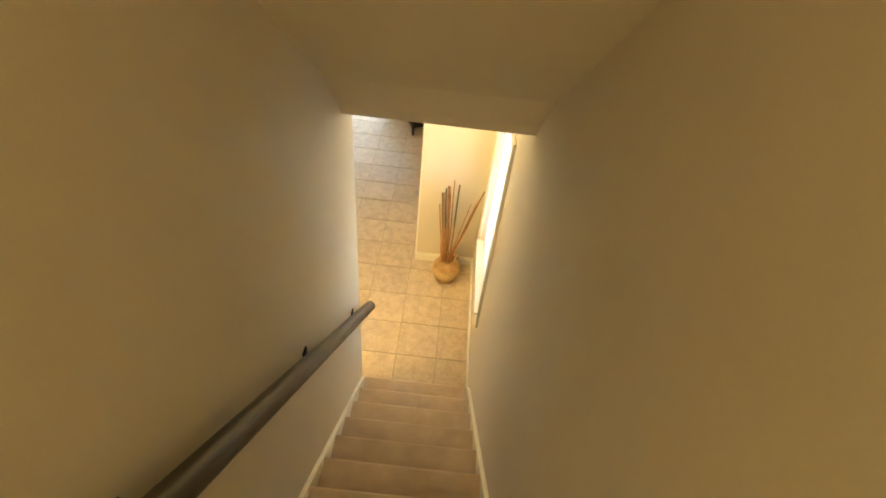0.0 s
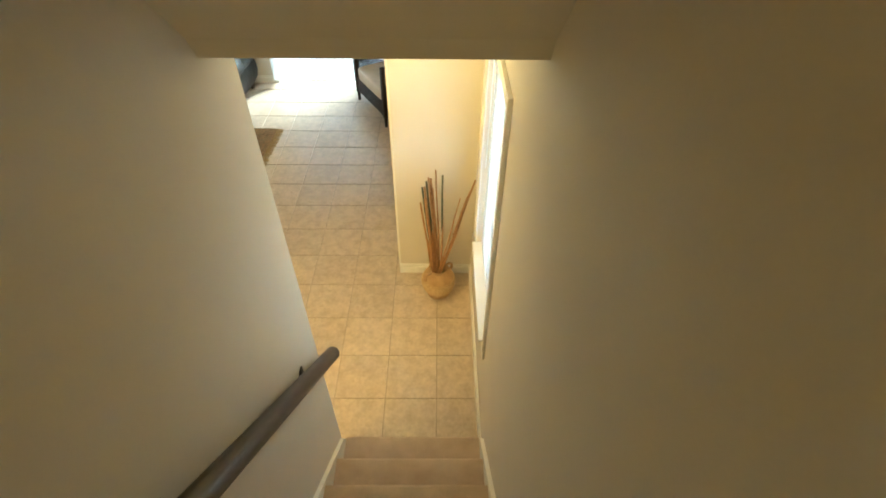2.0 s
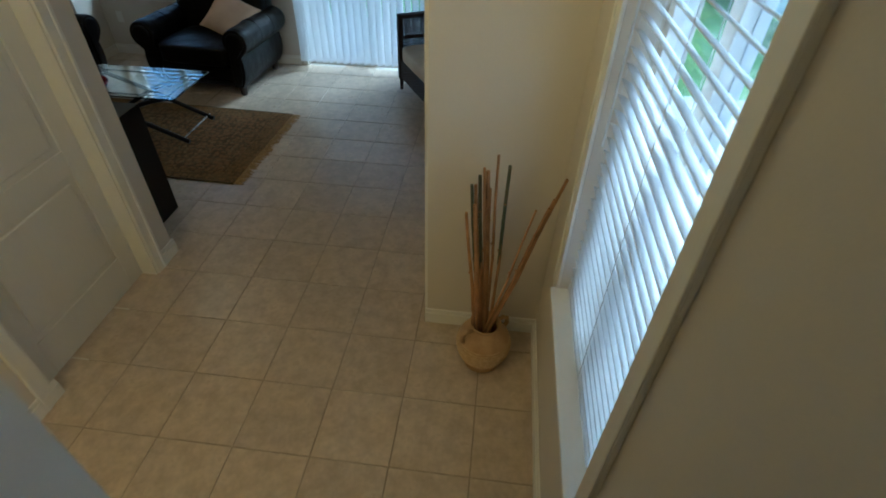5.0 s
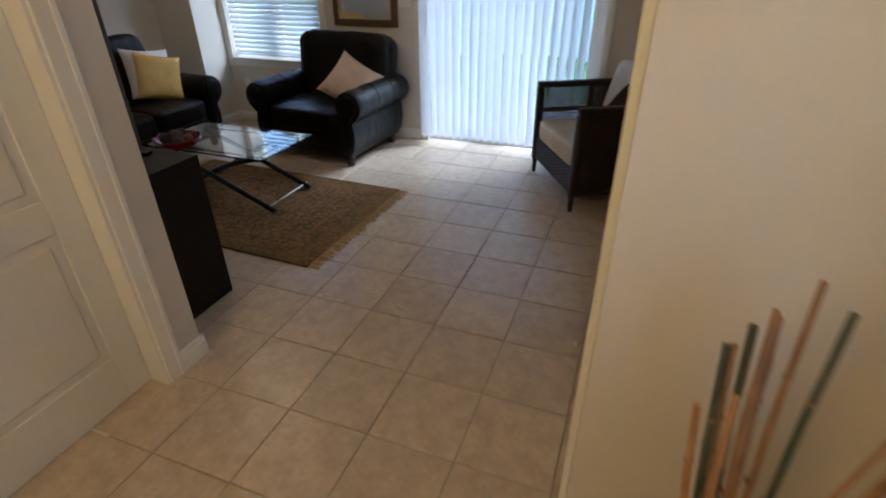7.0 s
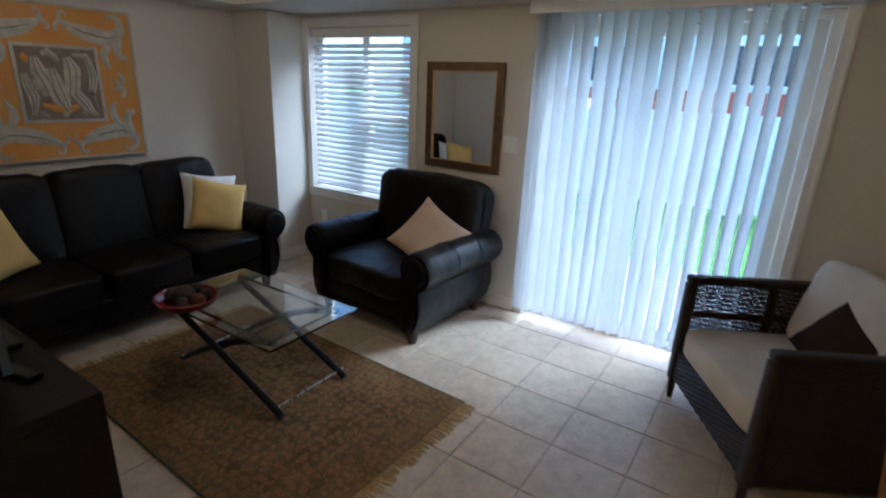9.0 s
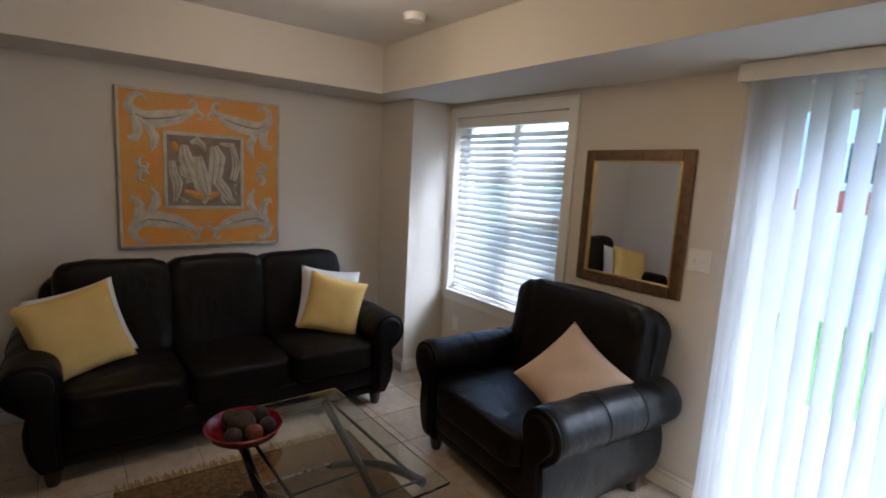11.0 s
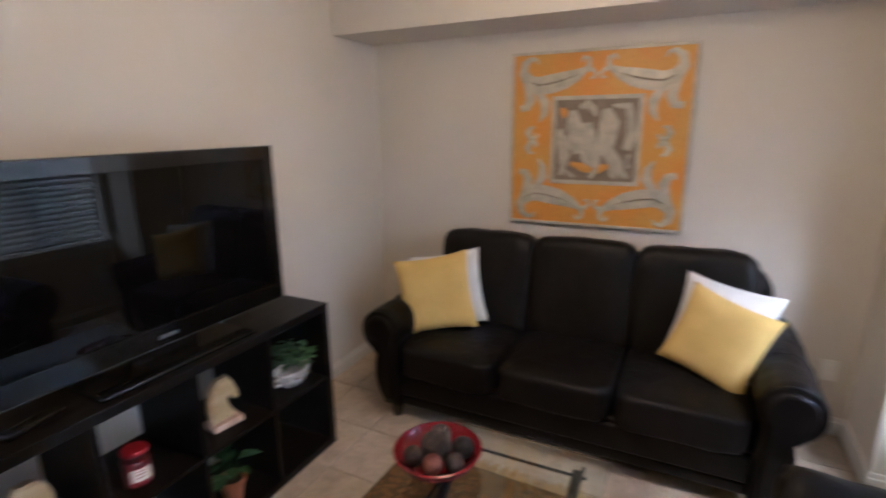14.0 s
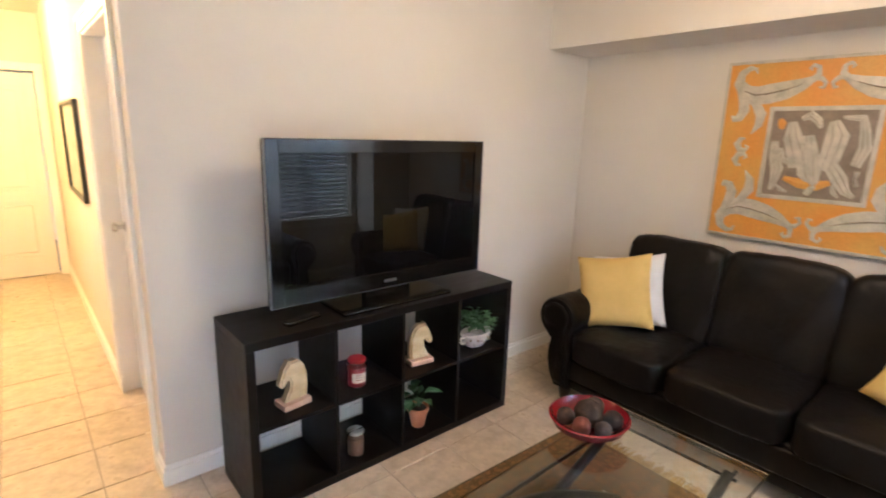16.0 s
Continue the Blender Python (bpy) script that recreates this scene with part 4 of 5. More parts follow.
part("front_panel", strands(bmesh.new(), -CW + 0.03, CW - 0.03, 0.135, 0.30, lambda u, z, off: (u, -CD + 0.02 + off, z)), WICKER, chair)["kind"] = "stuff"
part("seat_deck", boxes(((-CW + 0.03, -CD + 0.03, 0.27), (CW - 0.03, CD - 0.03, 0.30))), WICKER, chair)
bm = bmesh.new()
puff(bm, (0, -0.035, 0.375), (CW - 0.035, 0.355, 0.075), 0.22, 36)
tagged(part("seat_cushion", bm, OFFWHITE, chair, "off-white canvas seat cushion", True))
bm = bmesh.new()
puff(bm, (0, 0, 0), (CW - 0.06, 0.085, 0.24), 0.3, 32, Matrix.Translation((0, 0.235, 0.655)) @ Matrix.Rotation(radians(-14), 4, "X"))
part("back_cushion", bm, OFFWHITE, chair, "off-white canvas back cushion", True)
throw_pillow(chair.matrix_basis @ pose(0.0, 0.03, 0.452, 0, 0, 10) @ Matrix.Rotation(radians(-26), 4, "X") @ Matrix.Translation((0, 0, 0.07)) @ Matrix.Rotation(radians(24), 4, "Y") @ Matrix.Translation((0, 0, -0.07)), 0.31, 0.10, DARKCLOTH, "dark brown pillow on the wicker chair")

# ---- rug ----
rug = thing("area_rug", pose(-2.46, 6.13, 0, 0, 0, -1.8), "brown and olive patterned wool rug with tan fringe", "rug")
RW, RD = 0.94, 0.60
part("field", boxes(((-RW + 0.14, -RD + 0.14, 0.001), (RW - 0.14, RD - 0.14, 0.0125)), bevel=0.002), RUG, rug)
part("border", boxes(((-RW, -RD, 0.001), (RW, -RD + 0.14, 0.012)), ((-RW, RD - 0.14, 0.001), (RW, RD, 0.012)), ((-RW, -RD + 0.14, 0.001), (-RW + 0.14, RD - 0.14, 0.012)), ((RW - 0.14, -RD + 0.14, 0.001), (RW, RD - 0.14, 0.012)), bevel=0.003), RUGBORDER, rug)
for sy in (-1, 1):
    part("binding", tube(bmesh.new(), [(-RW, sy * RD, 0.0075), (0, sy * RD, 0.0075), (RW, sy * RD, 0.0075)], 0.0065, 8), RUGBIND, rug, "dark olive bound edge", True)
bm = bmesh.new()
rng = random.Random(9)
for sx in (-1, 1):
    for i in range(130):
        y = -RD + 2 * RD * (i + 0.5) / 130
        dy = rng.uniform(-0.016, 0.016)
        ln = rng.uniform(0.045, 0.085)
        tube(bm, [(sx * RW, y, 0.007), (sx * (RW + ln * 0.5), y + dy * 0.4, 0.0065), (sx * (RW + ln), y + dy, 0.004)], [0.0035, 0.005, 0.003], 5)
fringe = part("fringe", bm, FRINGE, rug, "tan cotton fringe")
fringe["kind"] = "stuff"
# ---- coffee table ----
table = thing("coffee_table", pose(-2.645, 6.265, 0, 0, 0, 0.5), "glass coffee table on crossed black legs, standing on the rug", "table")
GZ = 0.425
part("glass_top", boxes(((-0.505, -0.303, GZ - 0.012), (0.505, 0.303, GZ)), bevel=0.003), TABLEGLASS, table)
for y in (-0.245, 0.20):
    part("straight_leg", tube(bmesh.new(), [(0.49, y, 0.028), (0.0, y, 0.235), (-0.42, y, GZ - 0.03)], 0.0195, 10), BLACKMETAL, table, smooth=True)
    part("curved_leg", tube(bmesh.new(), [(-0.42 + 0.84 * t, y + 0.034, 0.030 + (GZ - 0.06) * (0.62 * math.sin(math.pi * t / 2) + 0.38 * t)) for t in [i / 10 for i in range(11)]], 0.019, 10), BLACKMETAL, table, smooth=True)
    part("glass_rest", tube(bmesh.new(), [(-0.44, y + 0.017, GZ - 0.020), (0.44, y + 0.017, GZ - 0.020)], 0.0075, 8), BLACKMETAL, table)
for x, z in ((0.44, 0.052), (-0.37, 0.07), (0.0, 0.235), (0.40, GZ - 0.03), (-0.40, GZ - 0.03)):
    part("cross_rod", tube(bmesh.new(), [(x, -0.25, z), (x, 0.235, z)], 0.006, 8), STEEL if z < 0.1 else BLACKMETAL, table, "thin steel rod" if z < 0.1 else "", True)

bowl = thing("bowl", pose(-2.86, 6.0, GZ), "dark red lacquered bowl of decorative balls on the glass table", "bowl")
part("shell", lathe(bmesh.new(), [(0.060, 0.0), (0.070, 0.004), (0.110, 0.016), (0.150, 0.042), (0.162, 0.070), (0.167, 0.073), (0.160, 0.076), (0.146, 0.050), (0.100, 0.022), (0.0, 0.012)], 40, squash=0.95), REDGLAZE, bowl, smooth=True)
rng = random.Random(2)
for i, (x, y, r) in enumerate(((-0.082, -0.030, 0.040), (0.070, -0.062, 0.036), (0.080, 0.020, 0.037), (-0.005, -0.008, 0.058), (-0.045, 0.080, 0.040), (0.040, 0.088, 0.034))):
    bm = bmesh.new()
    bmesh.ops.create_icosphere(bm, subdivisions=3, radius=r)
    for v in bm.verts:
        v.co *= 1 + 0.05 * noise.noise(v.co * 60 + Vector((i, 0, 0)))
        v.co += Vector((x, y, 0.014 + r + 1.6 * (x * x + y * y)))
    ob = part("decorative_ball", bm, BALLRUST if i == 2 else BALLBROWN, smooth=True)
    ob.matrix_basis = bowl.matrix_basis.copy()
    tagged(ob, "rough dried decorative ball in the red bowl", "ornament", "balls in the bowl")


# ---- television wall ----
SX0, SX1, SY0, SY1, SH = -3.298, -1.796, 4.785, 5.165, 0.78
unit = thing("cube_shelf", pose(0, 0, 0), "black-brown open cube shelf, four by two, with ornaments", "shelf")
part("top_board", boxes(((SX0, SY0, SH - 0.038), (SX1, SY1, SH)), bevel=0.002), BLACKWOOD, unit)
part("bottom_board", boxes(((SX0, SY0, 0.002), (SX1, SY1, 0.040)), bevel=0.002), BLACKWOOD, unit)
for x0, x1 in ((SX0, SX0 + 0.038), (SX1 - 0.038, SX1)):
    part("end_board", boxes(((x0, SY0, 0.040), (x1, SY1, SH - 0.038)), bevel=0.002), BLACKWOOD, unit)
cell = (SX1 - SX0 - 0.076 - 3 * 0.016) / 4
for i in range(1, 4):
    x = SX0 + 0.038 + cell * i + 0.016 * (i - 1)
    part("divider", boxes(((x, SY0, 0.040), (x + 0.016, SY1 - 0.003, SH - 0.038)), bevel=0.001), BLACKWOOD, unit)
SHELF_Z = 0.398
for i in range(4):
    x = SX0 + 0.038 + (cell + 0.016) * i
    part("shelf_board", boxes(((x, SY0, SHELF_Z - 0.016), (x + cell, SY1 - 0.004, SHELF_Z)), bevel=0.001), BLACKWOOD, unit)

tv = thing("television", pose(-2.555, 5.02, SH, 0, 0, 179.6), "flat black television on a glossy swivel stand, switched off", "television")
TW, TH, TZ = 0.590, 0.700, 0.065
part("housing", boxes(((-TW, 0.0, TZ), (TW, 0.045, TZ + TH)), ((-0.38, 0.045, TZ + 0.1), (0.38, 0.085, TZ + 0.55)), bevel=0.008), GLOSSBLACK, tv)
bm = bmesh.new()
for lo, hi in (((-TW, -0.012, TZ), (-TW + 0.055, 0.002, TZ + TH)), ((TW - 0.055, -0.012, TZ), (TW, 0.002, TZ + TH)), ((-TW + 0.055, -0.012, TZ + TH - 0.055), (TW - 0.055, 0.002, TZ + TH)), ((-TW + 0.055, -0.012, TZ), (TW - 0.055, 0.002, TZ + 0.075))):
    box(bm, lo, hi, 0.002)
part("bezel", bm, GLOSSBLACK, tv)
part("screen", boxes(((-TW + 0.055, -0.004, TZ + 0.075), (TW - 0.055, 0.001, TZ + TH - 0.055))), SCREEN, tv)
part("trim_strip", boxes(((-TW - 0.003, -0.010, TZ - 0.003), (-TW, 0.01, TZ + TH + 0.003)), ((TW, -0.010, TZ - 0.003), (TW + 0.003, 0.01, TZ + TH + 0.003)), ((-TW, -0.010, TZ + TH), (TW, 0.01, TZ + TH + 0.003)), ((-TW, -0.010, TZ - 0.003), (TW, 0.01, TZ))), GREYPLASTIC, tv, "thin clear-grey edge strip")
part("badge", boxes(((-0.035, -0.0135, TZ + 0.026), (0.035, -0.012, TZ + 0.040))), GREYPLASTIC, tv, "small plain silver badge")
part("neck", boxes(((-0.13, 0.0, 0.018), (0.13, 0.05, TZ + 0.02)), bevel=0.006), GLOSSBLACK, tv)
part("stand_foot", boxes(((-0.31, -0.115, 0.0), (0.31, 0.135, 0.018)), bevel=0.007), GLOSSBLACK, tv, "glossy black glass foot")
remote = part("remote_control", boxes(((-0.085, -0.022, 0.0), (0.085, 0.022, 0.018)), bevel=0.005), GLOSSBLACK)
remote.matrix_basis = pose(-2.08, 5.06, SH, 0, 0, 14)
tagged(remote, "black remote control lying on the shelf top", "remote")


def horse_head(m):
    """A carved horse's head on a square foot; local x is the way it looks."""
    h = thing("horse_bookend", m, "cream onyx horse head bookend on a pink stone foot", "ornament", "horse bookends")
    bm = bmesh.new()
    outline = [(-0.060, 0.028), (0.046, 0.028), (0.040, 0.050), (0.022, 0.085), (0.018, 0.115), (0.026, 0.132), (0.036, 0.122), (0.046, 0.104), (0.060, 0.100), (0.070, 0.110), (0.068, 0.130),
               (0.058, 0.158), (0.048, 0.184), (0.034, 0.202), (0.026, 0.220), (0.014, 0.212), (-0.012, 0.214), (-0.034, 0.202), (-0.052, 0.178), (-0.062, 0.140), (-0.066, 0.090)]
    prism(bm, outline, "y", -0.024, 0.024)
    bmesh.ops.bevel(bm, geom=[e for e in bm.edges if abs(e.verts[0].co.y - e.verts[1].co.y) < 1e-6], offset=0.009, segments=3, affect="EDGES")
    part("head", bm, ONYX, h, smooth=True)
    part("foot", boxes(((-0.068, -0.045, 0.0), (0.066, 0.045, 0.028)), bevel=0.004), PINKSTONE, h, "pink stone foot")
    return h


horse_head(pose(-2.03, 5.045, SHELF_Z, 0, 0, 8))
horse_head(pose(-2.735, 5.04, SHELF_Z, 0, 0, 172))


def candle_jar(m, r, h, wax, label, lid):
    jar = thing("candle_jar", m, label, "candle", "jar candles")
    part("wax", lathe(bmesh.new(), [(r - 0.006, 0.006), (r - 0.004, 0.012), (r - 0.004, h * 0.78), (0, h * 0.78)], 24), wax, jar, smooth=True)
    part("glass", lathe(bmesh.new(), [(r - 0.006, 0), (r, 0.006), (r, h * 0.82), (r * 0.86, h * 0.9), (r * 0.86, h), (r * 0.82, h), (r * 0.82, h * 0.9), (r - 0.003, h * 0.81), (r - 0.003, 0.005), (0, 0.005)], 24), JARGLASS, jar, smooth=True)
    if lid:
        part("lid", lathe(bmesh.new(), [(r * 0.80, h - 0.004), (r * 0.92, h), (r * 0.92, h + 0.010), (r * 0.86, h + 0.013), (0, h + 0.014)], 24), wax if wax is REDWAX else STEEL, jar, smooth=True)
    if wax is BROWNWAX:
        return jar
    bm = bmesh.new()
    for k in range(8):
        a0, a1 = radians(50 + 10 * k), radians(60 + 10 * k)
        q = [(a0, h * 0.24), (a1, h * 0.24), (a1, h * 0.62), (a0, h * 0.62)]
        bm.faces.new([bm.verts.new(((r + 0.0012) * math.cos(a), (r + 0.0012) * math.sin(a), z)) for a, z in q])
    tag = part("label", bm, PAPER, jar, "cream paper label")
    bm = bmesh.new()
    for z in (0.34, 0.44, 0.53):
        for k in range(2, 6):
            a0, a1 = radians(52 + 10 * k), radians(60 + 10 * k)
            bm.faces.new([bm.verts.new(((r + 0.0018) * math.cos(a), (r + 0.0018) * math.sin(a), zz)) for a, zz in ((a0, h * z), (a1, h * z), (a1, h * (z + 0.04)), (a0, h * (z + 0.04)))])
    part("label_line", bm, PAPERINK, tag)
    return jar


candle_jar(pose(-2.345, 5.06, SHELF_Z, 0, 0, -18), 0.048, 0.125, REDWAX, "red jar candle with a cream label on the shelf", True)
candle_jar(pose(-2.33, 5.07, 0.040, 0, 0, -18), 0.045, 0.115, BROWNWAX, "brown jar candle with a metal lid on the shelf", True)


def leaves(bm, count, spread, height, size, seed, base_z):
    """Small bent leaves on thin stems, as one clump."""
    rng = random.Random(seed)
    for i in range(count):
        a = rng.uniform(0, 2 * math.pi)
        out = spread * math.sqrt(rng.random())
        tip = Vector((out * math.cos(a), out * math.sin(a), base_z + height * (1 - 0.55 * (out / spread) ** 2) * rng.uniform(0.45, 1)))
        root = Vector((0.25 * tip.x, 0.25 * tip.y, base_z))
        tube(bm, [root, (root + tip) / 2 + Vector((0, 0, 0.01)), tip], 0.0012, 4)
        way = Vector((math.cos(a), math.sin(a), rng.uniform(-0.35, 0.5))).normalized()
        side = way.cross(Vector((0, 0, 1))).normalized()
        s = size * rng.uniform(0.7, 1.25)
        up = side.cross(way)
        a0 = bm.verts.new(tip)
        l1, r1 = bm.verts.new(tip + way * s * 0.4 + side * s * 0.32 + up * s * 0.10), bm.verts.new(tip + way * s * 0.4 - side * s * 0.32 + up * s * 0.10)
        m1 = bm.verts.new(tip + way * s * 0.45)
        end = bm.verts.new(tip + way * s * 1.0 - up * s * 0.12)
        for tri in ((a0, m1, l1), (a0, r1, m1), (l1, m1, end), (m1, r1, end)):
            bm.faces.new(tri)
    return bm


pot = thing("potted_plant", pose(-2.72, 5.06, 0.040), "small green plant in a terracotta pot on the shelf", "plant")
part("pot", lathe(bmesh.new(), [(0.034, 0), (0.036, 0.003), (0.050, 0.085), (0.057, 0.086), (0.058, 0.112), (0.052, 0.113), (0.047, 0.10), (0, 0.098)], 24), TERRACOTTA, pot, smooth=True)
part("soil", lathe(bmesh.new(), [(0.046, 0.0985), (0.046, 0.102), (0, 0.104)], 16), SOIL, pot)
part("foliage", leaves(bmesh.new(), 20, 0.070, 0.13, 0.078, 3, 0.115), LEAF, pot)

planter = thing("planter", pose(-3.135, 5.055, SHELF_Z, 0, 0, 6), "white floral china planter with trailing green leaves", "planter")
part("bowl_body", lathe(bmesh.new(), [(0.062, 0), (0.070, 0.006), (0.098, 0.040), (0.106, 0.072), (0.113, 0.080), (0.108, 0.086), (0.100, 0.078), (0.09, 0.06), (0, 0.055)], 28, squash=0.62), CHINA, planter, smooth=True)
for sx in (-1, 1):
    bm = tube(bmesh.new(), [(sx * 0.100, 0, 0.070), (sx * 0.128, 0, 0.072), (sx * 0.134, 0, 0.052), (sx * 0.118, 0, 0.036), (sx * 0.094, 0, 0.036)], 0.007, 8)
    part("handle", bm, CHINA, planter, smooth=True)
bm = bmesh.new()
for k in range(11):
    a = radians(20 + 14 * k)
    z = 0.045 + 0.014 * math.sin(k * 2.3)
    rr = 0.1025 + 0.0003 * k
    c = Vector((rr * math.cos(a), 0.64 * rr * math.sin(a), z))
    bmesh.ops.create_icosphere(bm, subdivisions=1, radius=0.0075 if k % 2 else 0.005, matrix=Matrix.Translation(c))
part("floral_relief", bm, FLOWERPAINT, planter, "small painted flowers")
part("foliage", leaves(bmesh.new(), 110, 0.092, 0.125, 0.044, 8, 0.095), LEAF, planter)

# ---- painting ----
art = thing("painting", pose(WEST, 6.20, 1.53, 90, 0, 90), "square orange painting with silver leaf scrolls and a taupe centre", "painting")
PH = 0.495
part("canvas", boxes(((-PH, -PH, 0.002), (PH, PH, 0.036)), bevel=0.003), ORANGE, art)
bm = bmesh.new()
for lo, hi in (((-PH - 0.004, -PH - 0.004, 0.0), (-PH + 0.012, PH + 0.004, 0.040)), ((PH - 0.012, -PH - 0.004, 0.0), (PH + 0.004, PH + 0.004, 0.040)), ((-PH + 0.012, PH - 0.012, 0.0), (PH - 0.012, PH + 0.004, 0.040)), ((-PH + 0.012, -PH - 0.004, 0.0), (PH - 0.012, -PH + 0.012, 0.040))):
    box(bm, lo, hi, 0.002)
part("edge_band", bm, SILVER, art, "worn silver edge")
part("centre_panel", boxes(((-0.235, -0.235, 0.036), (0.235, 0.235, 0.0395))), TAUPE, art, "taupe centre panel")
bm = bmesh.new()
for lo, hi in (((-0.250, -0.250, 0.036), (-0.228, 0.250, 0.0425)), ((0.228, -0.250, 0.036), (0.250, 0.250, 0.0425)), ((-0.228, 0.228, 0.036), (0.228, 0.250, 0.0425)), ((-0.228, -0.250, 0.036), (0.228, -0.228, 0.0425))):
    box(bm, lo, hi, 0.001)
part("centre_border", bm, SILVER, art, "silver border round the centre")


def ribbon(bm, pts, widths, z):
    """A flat raised brush stroke along 2D points."""
    left, right = [], []
    for i, p in enumerate(pts):
        a, b = Vector(pts[max(0, i - 1)]), Vector(pts[min(len(pts) - 1, i + 1)])
        n = (b - a).normalized()
        n = Vector((-n.y, n.x))
        left.append(Vector(p) + n * widths[i])
        right.append(Vector(p) - n * widths[i])
    lv = [bm.verts.new((p.x, p.y, z)) for p in left]
    rv = [bm.verts.new((p.x, p.y, z)) for p in right]
    mv = [bm.verts.new((p[0], p[1], z + 0.003)) for p in pts]
    for i in range(len(pts) - 1):
        for a, b in ((lv, mv), (mv, rv)):
            bm.faces.new((a[i], a[i + 1], b[i + 1], b[i]))


for fx in (-1, 1):
    for fy in (-1, 1):
        for kind, z, pts, widths in (
                ("leaf_scroll", 0.0370, [(-0.69, 0.87), (-0.71, 0.92), (-0.77, 0.935), (-0.85, 0.88), (-0.87, 0.78), (-0.80, 0.68), (-0.68, 0.63), (-0.54, 0.645), (-0.38, 0.68), (-0.24, 0.73), (-0.13, 0.79)],
                 [0.010, 0.018, 0.030, 0.044, 0.058, 0.080, 0.100, 0.108, 0.098, 0.066, 0.028]),
                ("leaf_curl", 0.0376, [(-0.15, 0.775), (-0.105, 0.83), (-0.11, 0.90), (-0.16, 0.925), (-0.19, 0.89), (-0.165, 0.87)], [0.034, 0.030, 0.024, 0.020, 0.016, 0.008]),
                ("leaf_curl", 0.0379, [(-0.15, 0.79), (-0.07, 0.785), (-0.03, 0.74), (-0.045, 0.69), (-0.085, 0.695)], [0.026, 0.024, 0.020, 0.018, 0.010]),
                ("hanging_leaf", 0.0382, [(-0.83, 0.70), (-0.79, 0.58), (-0.775, 0.47), (-0.815, 0.385), (-0.875, 0.37), (-0.895, 0.41)], [0.050, 0.058, 0.058, 0.048, 0.036, 0.014]),
                ("inner_leaf", 0.0386, [(-0.76, 0.63), (-0.66, 0.54), (-0.59, 0.42), (-0.60, 0.31), (-0.66, 0.21)], [0.026, 0.046, 0.056, 0.042, 0.006]),
                ("side_curl", 0.0380, [(-0.715, 0.155), (-0.765, 0.15), (-0.795, 0.09), (-0.765, 0.03), (-0.70, 0.02), (-0.675, 0.06), (-0.71, 0.08)], [0.010, 0.024, 0.038, 0.034, 0.026, 0.018, 0.008])):
            bm = bmesh.new()
            ribbon(bm, [(-fx * PH * x, fy * PH * y) for x, y in pts], [PH * v for v in widths], z)
            part(kind, bm, SILVER, art)
        bm = bmesh.new()
        ribbon(bm, [(-fx * PH * x, fy * PH * y) for x, y in ((-0.80, 0.685), (-0.68, 0.635), (-0.54, 0.65), (-0.38, 0.685), (-0.24, 0.735))], [PH * v for v in (0.004, 0.008, 0.009, 0.007, 0.003)], 0.0402)
        part("leaf_vein", bm, TAUPE, art, "thin dark leaf vein")
# plain brush shapes in the centre
strokes = [([(-0.13, 0.17), (-0.12, 0.09), (-0.083, 0.0), (-0.07, -0.07)], [0.020, 0.044, 0.052, 0.046]), ([(-0.20, 0.065), (-0.193, -0.01), (-0.168, -0.083), (-0.175, -0.15), (-0.185, -0.20)], [0.018, 0.027, 0.032, 0.020, 0.010]),
           ([(-0.09, 0.185), (-0.05, 0.205), (-0.015, 0.175), (0.002, 0.137)], [0.012, 0.024, 0.020, 0.008]), ([(-0.046, 0.10), (-0.034, -0.01), (-0.015, -0.095), (0.012, -0.165), (-0.014, -0.212)], [0.026, 0.052, 0.055, 0.020, 0.014]),
           ([(0.055, 0.175), (0.078, 0.10), (0.064, -0.01), (0.05, -0.08)], [0.022, 0.052, 0.046, 0.038]), ([(0.09, 0.192), (0.17, 0.188), (0.188, 0.125), (0.20, 0.04), (0.175, -0.05)], [0.008, 0.020, 0.022, 0.028, 0.022]),
           ([(0.075, -0.055), (0.125, -0.125), (0.155, -0.18), (0.195, -0.207)], [0.032, 0.036, 0.022, 0.008]), ([(0.095, -0.15), (0.105, -0.19), (0.13, -0.212)], [0.010, 0.012, 0.005]),
           ([(-0.16, -0.17), (-0.135, -0.195), (-0.105, -0.205)], [0.006, 0.012, 0.006]), ([(0.19, -0.075), (0.185, -0.11), (0.195, -0.15)], [0.012, 0.007, 0.010]), ([(-0.165, 0.03), (-0.15, -0.03), (-0.115, -0.05)], [0.012, 0.015, 0.012])]
for i, (pts, widths) in enumerate(strokes):
    bm = bmesh.new()
    ribbon(bm, pts, widths, 0.0402 + 0.0003 * i)
    part("brush_stroke", bm, SILVER, art)
    for off in (-0.35, 0.4):
        bm = bmesh.new()
        turn = [(Vector(pts[min(k + 1, len(pts) - 1)]) - Vector(pts[max(k - 1, 0)])).normalized() for k in range(len(pts))]
        line = [(p[0] - d.y * off * wide, p[1] + d.x * off * wide) for p, d, wide in zip(pts, turn, widths)]
        ribbon(bm, line, [0.0008] + [0.0016 + 0.0006 * math.sin(3 * i + 2 * k) for k in range(1, len(pts) - 1)] + [0.0010], 0.0436 + 0.0003 * i)
        part("fold_line", bm, TAUPE, art)
for pts, widths in (([(-0.13, -0.13), (-0.05, -0.155), (0.03, -0.16), (0.085, -0.14)], [0.012, 0.026, 0.026, 0.012]), ([(-0.19, 0.185), (-0.18, 0.16), (-0.175, 0.13)], [0.010, 0.022, 0.010])):
    bm = bmesh.new()
    ribbon(bm, pts, widths, 0.0399)
    part("orange_stroke", bm, ORANGE, art)

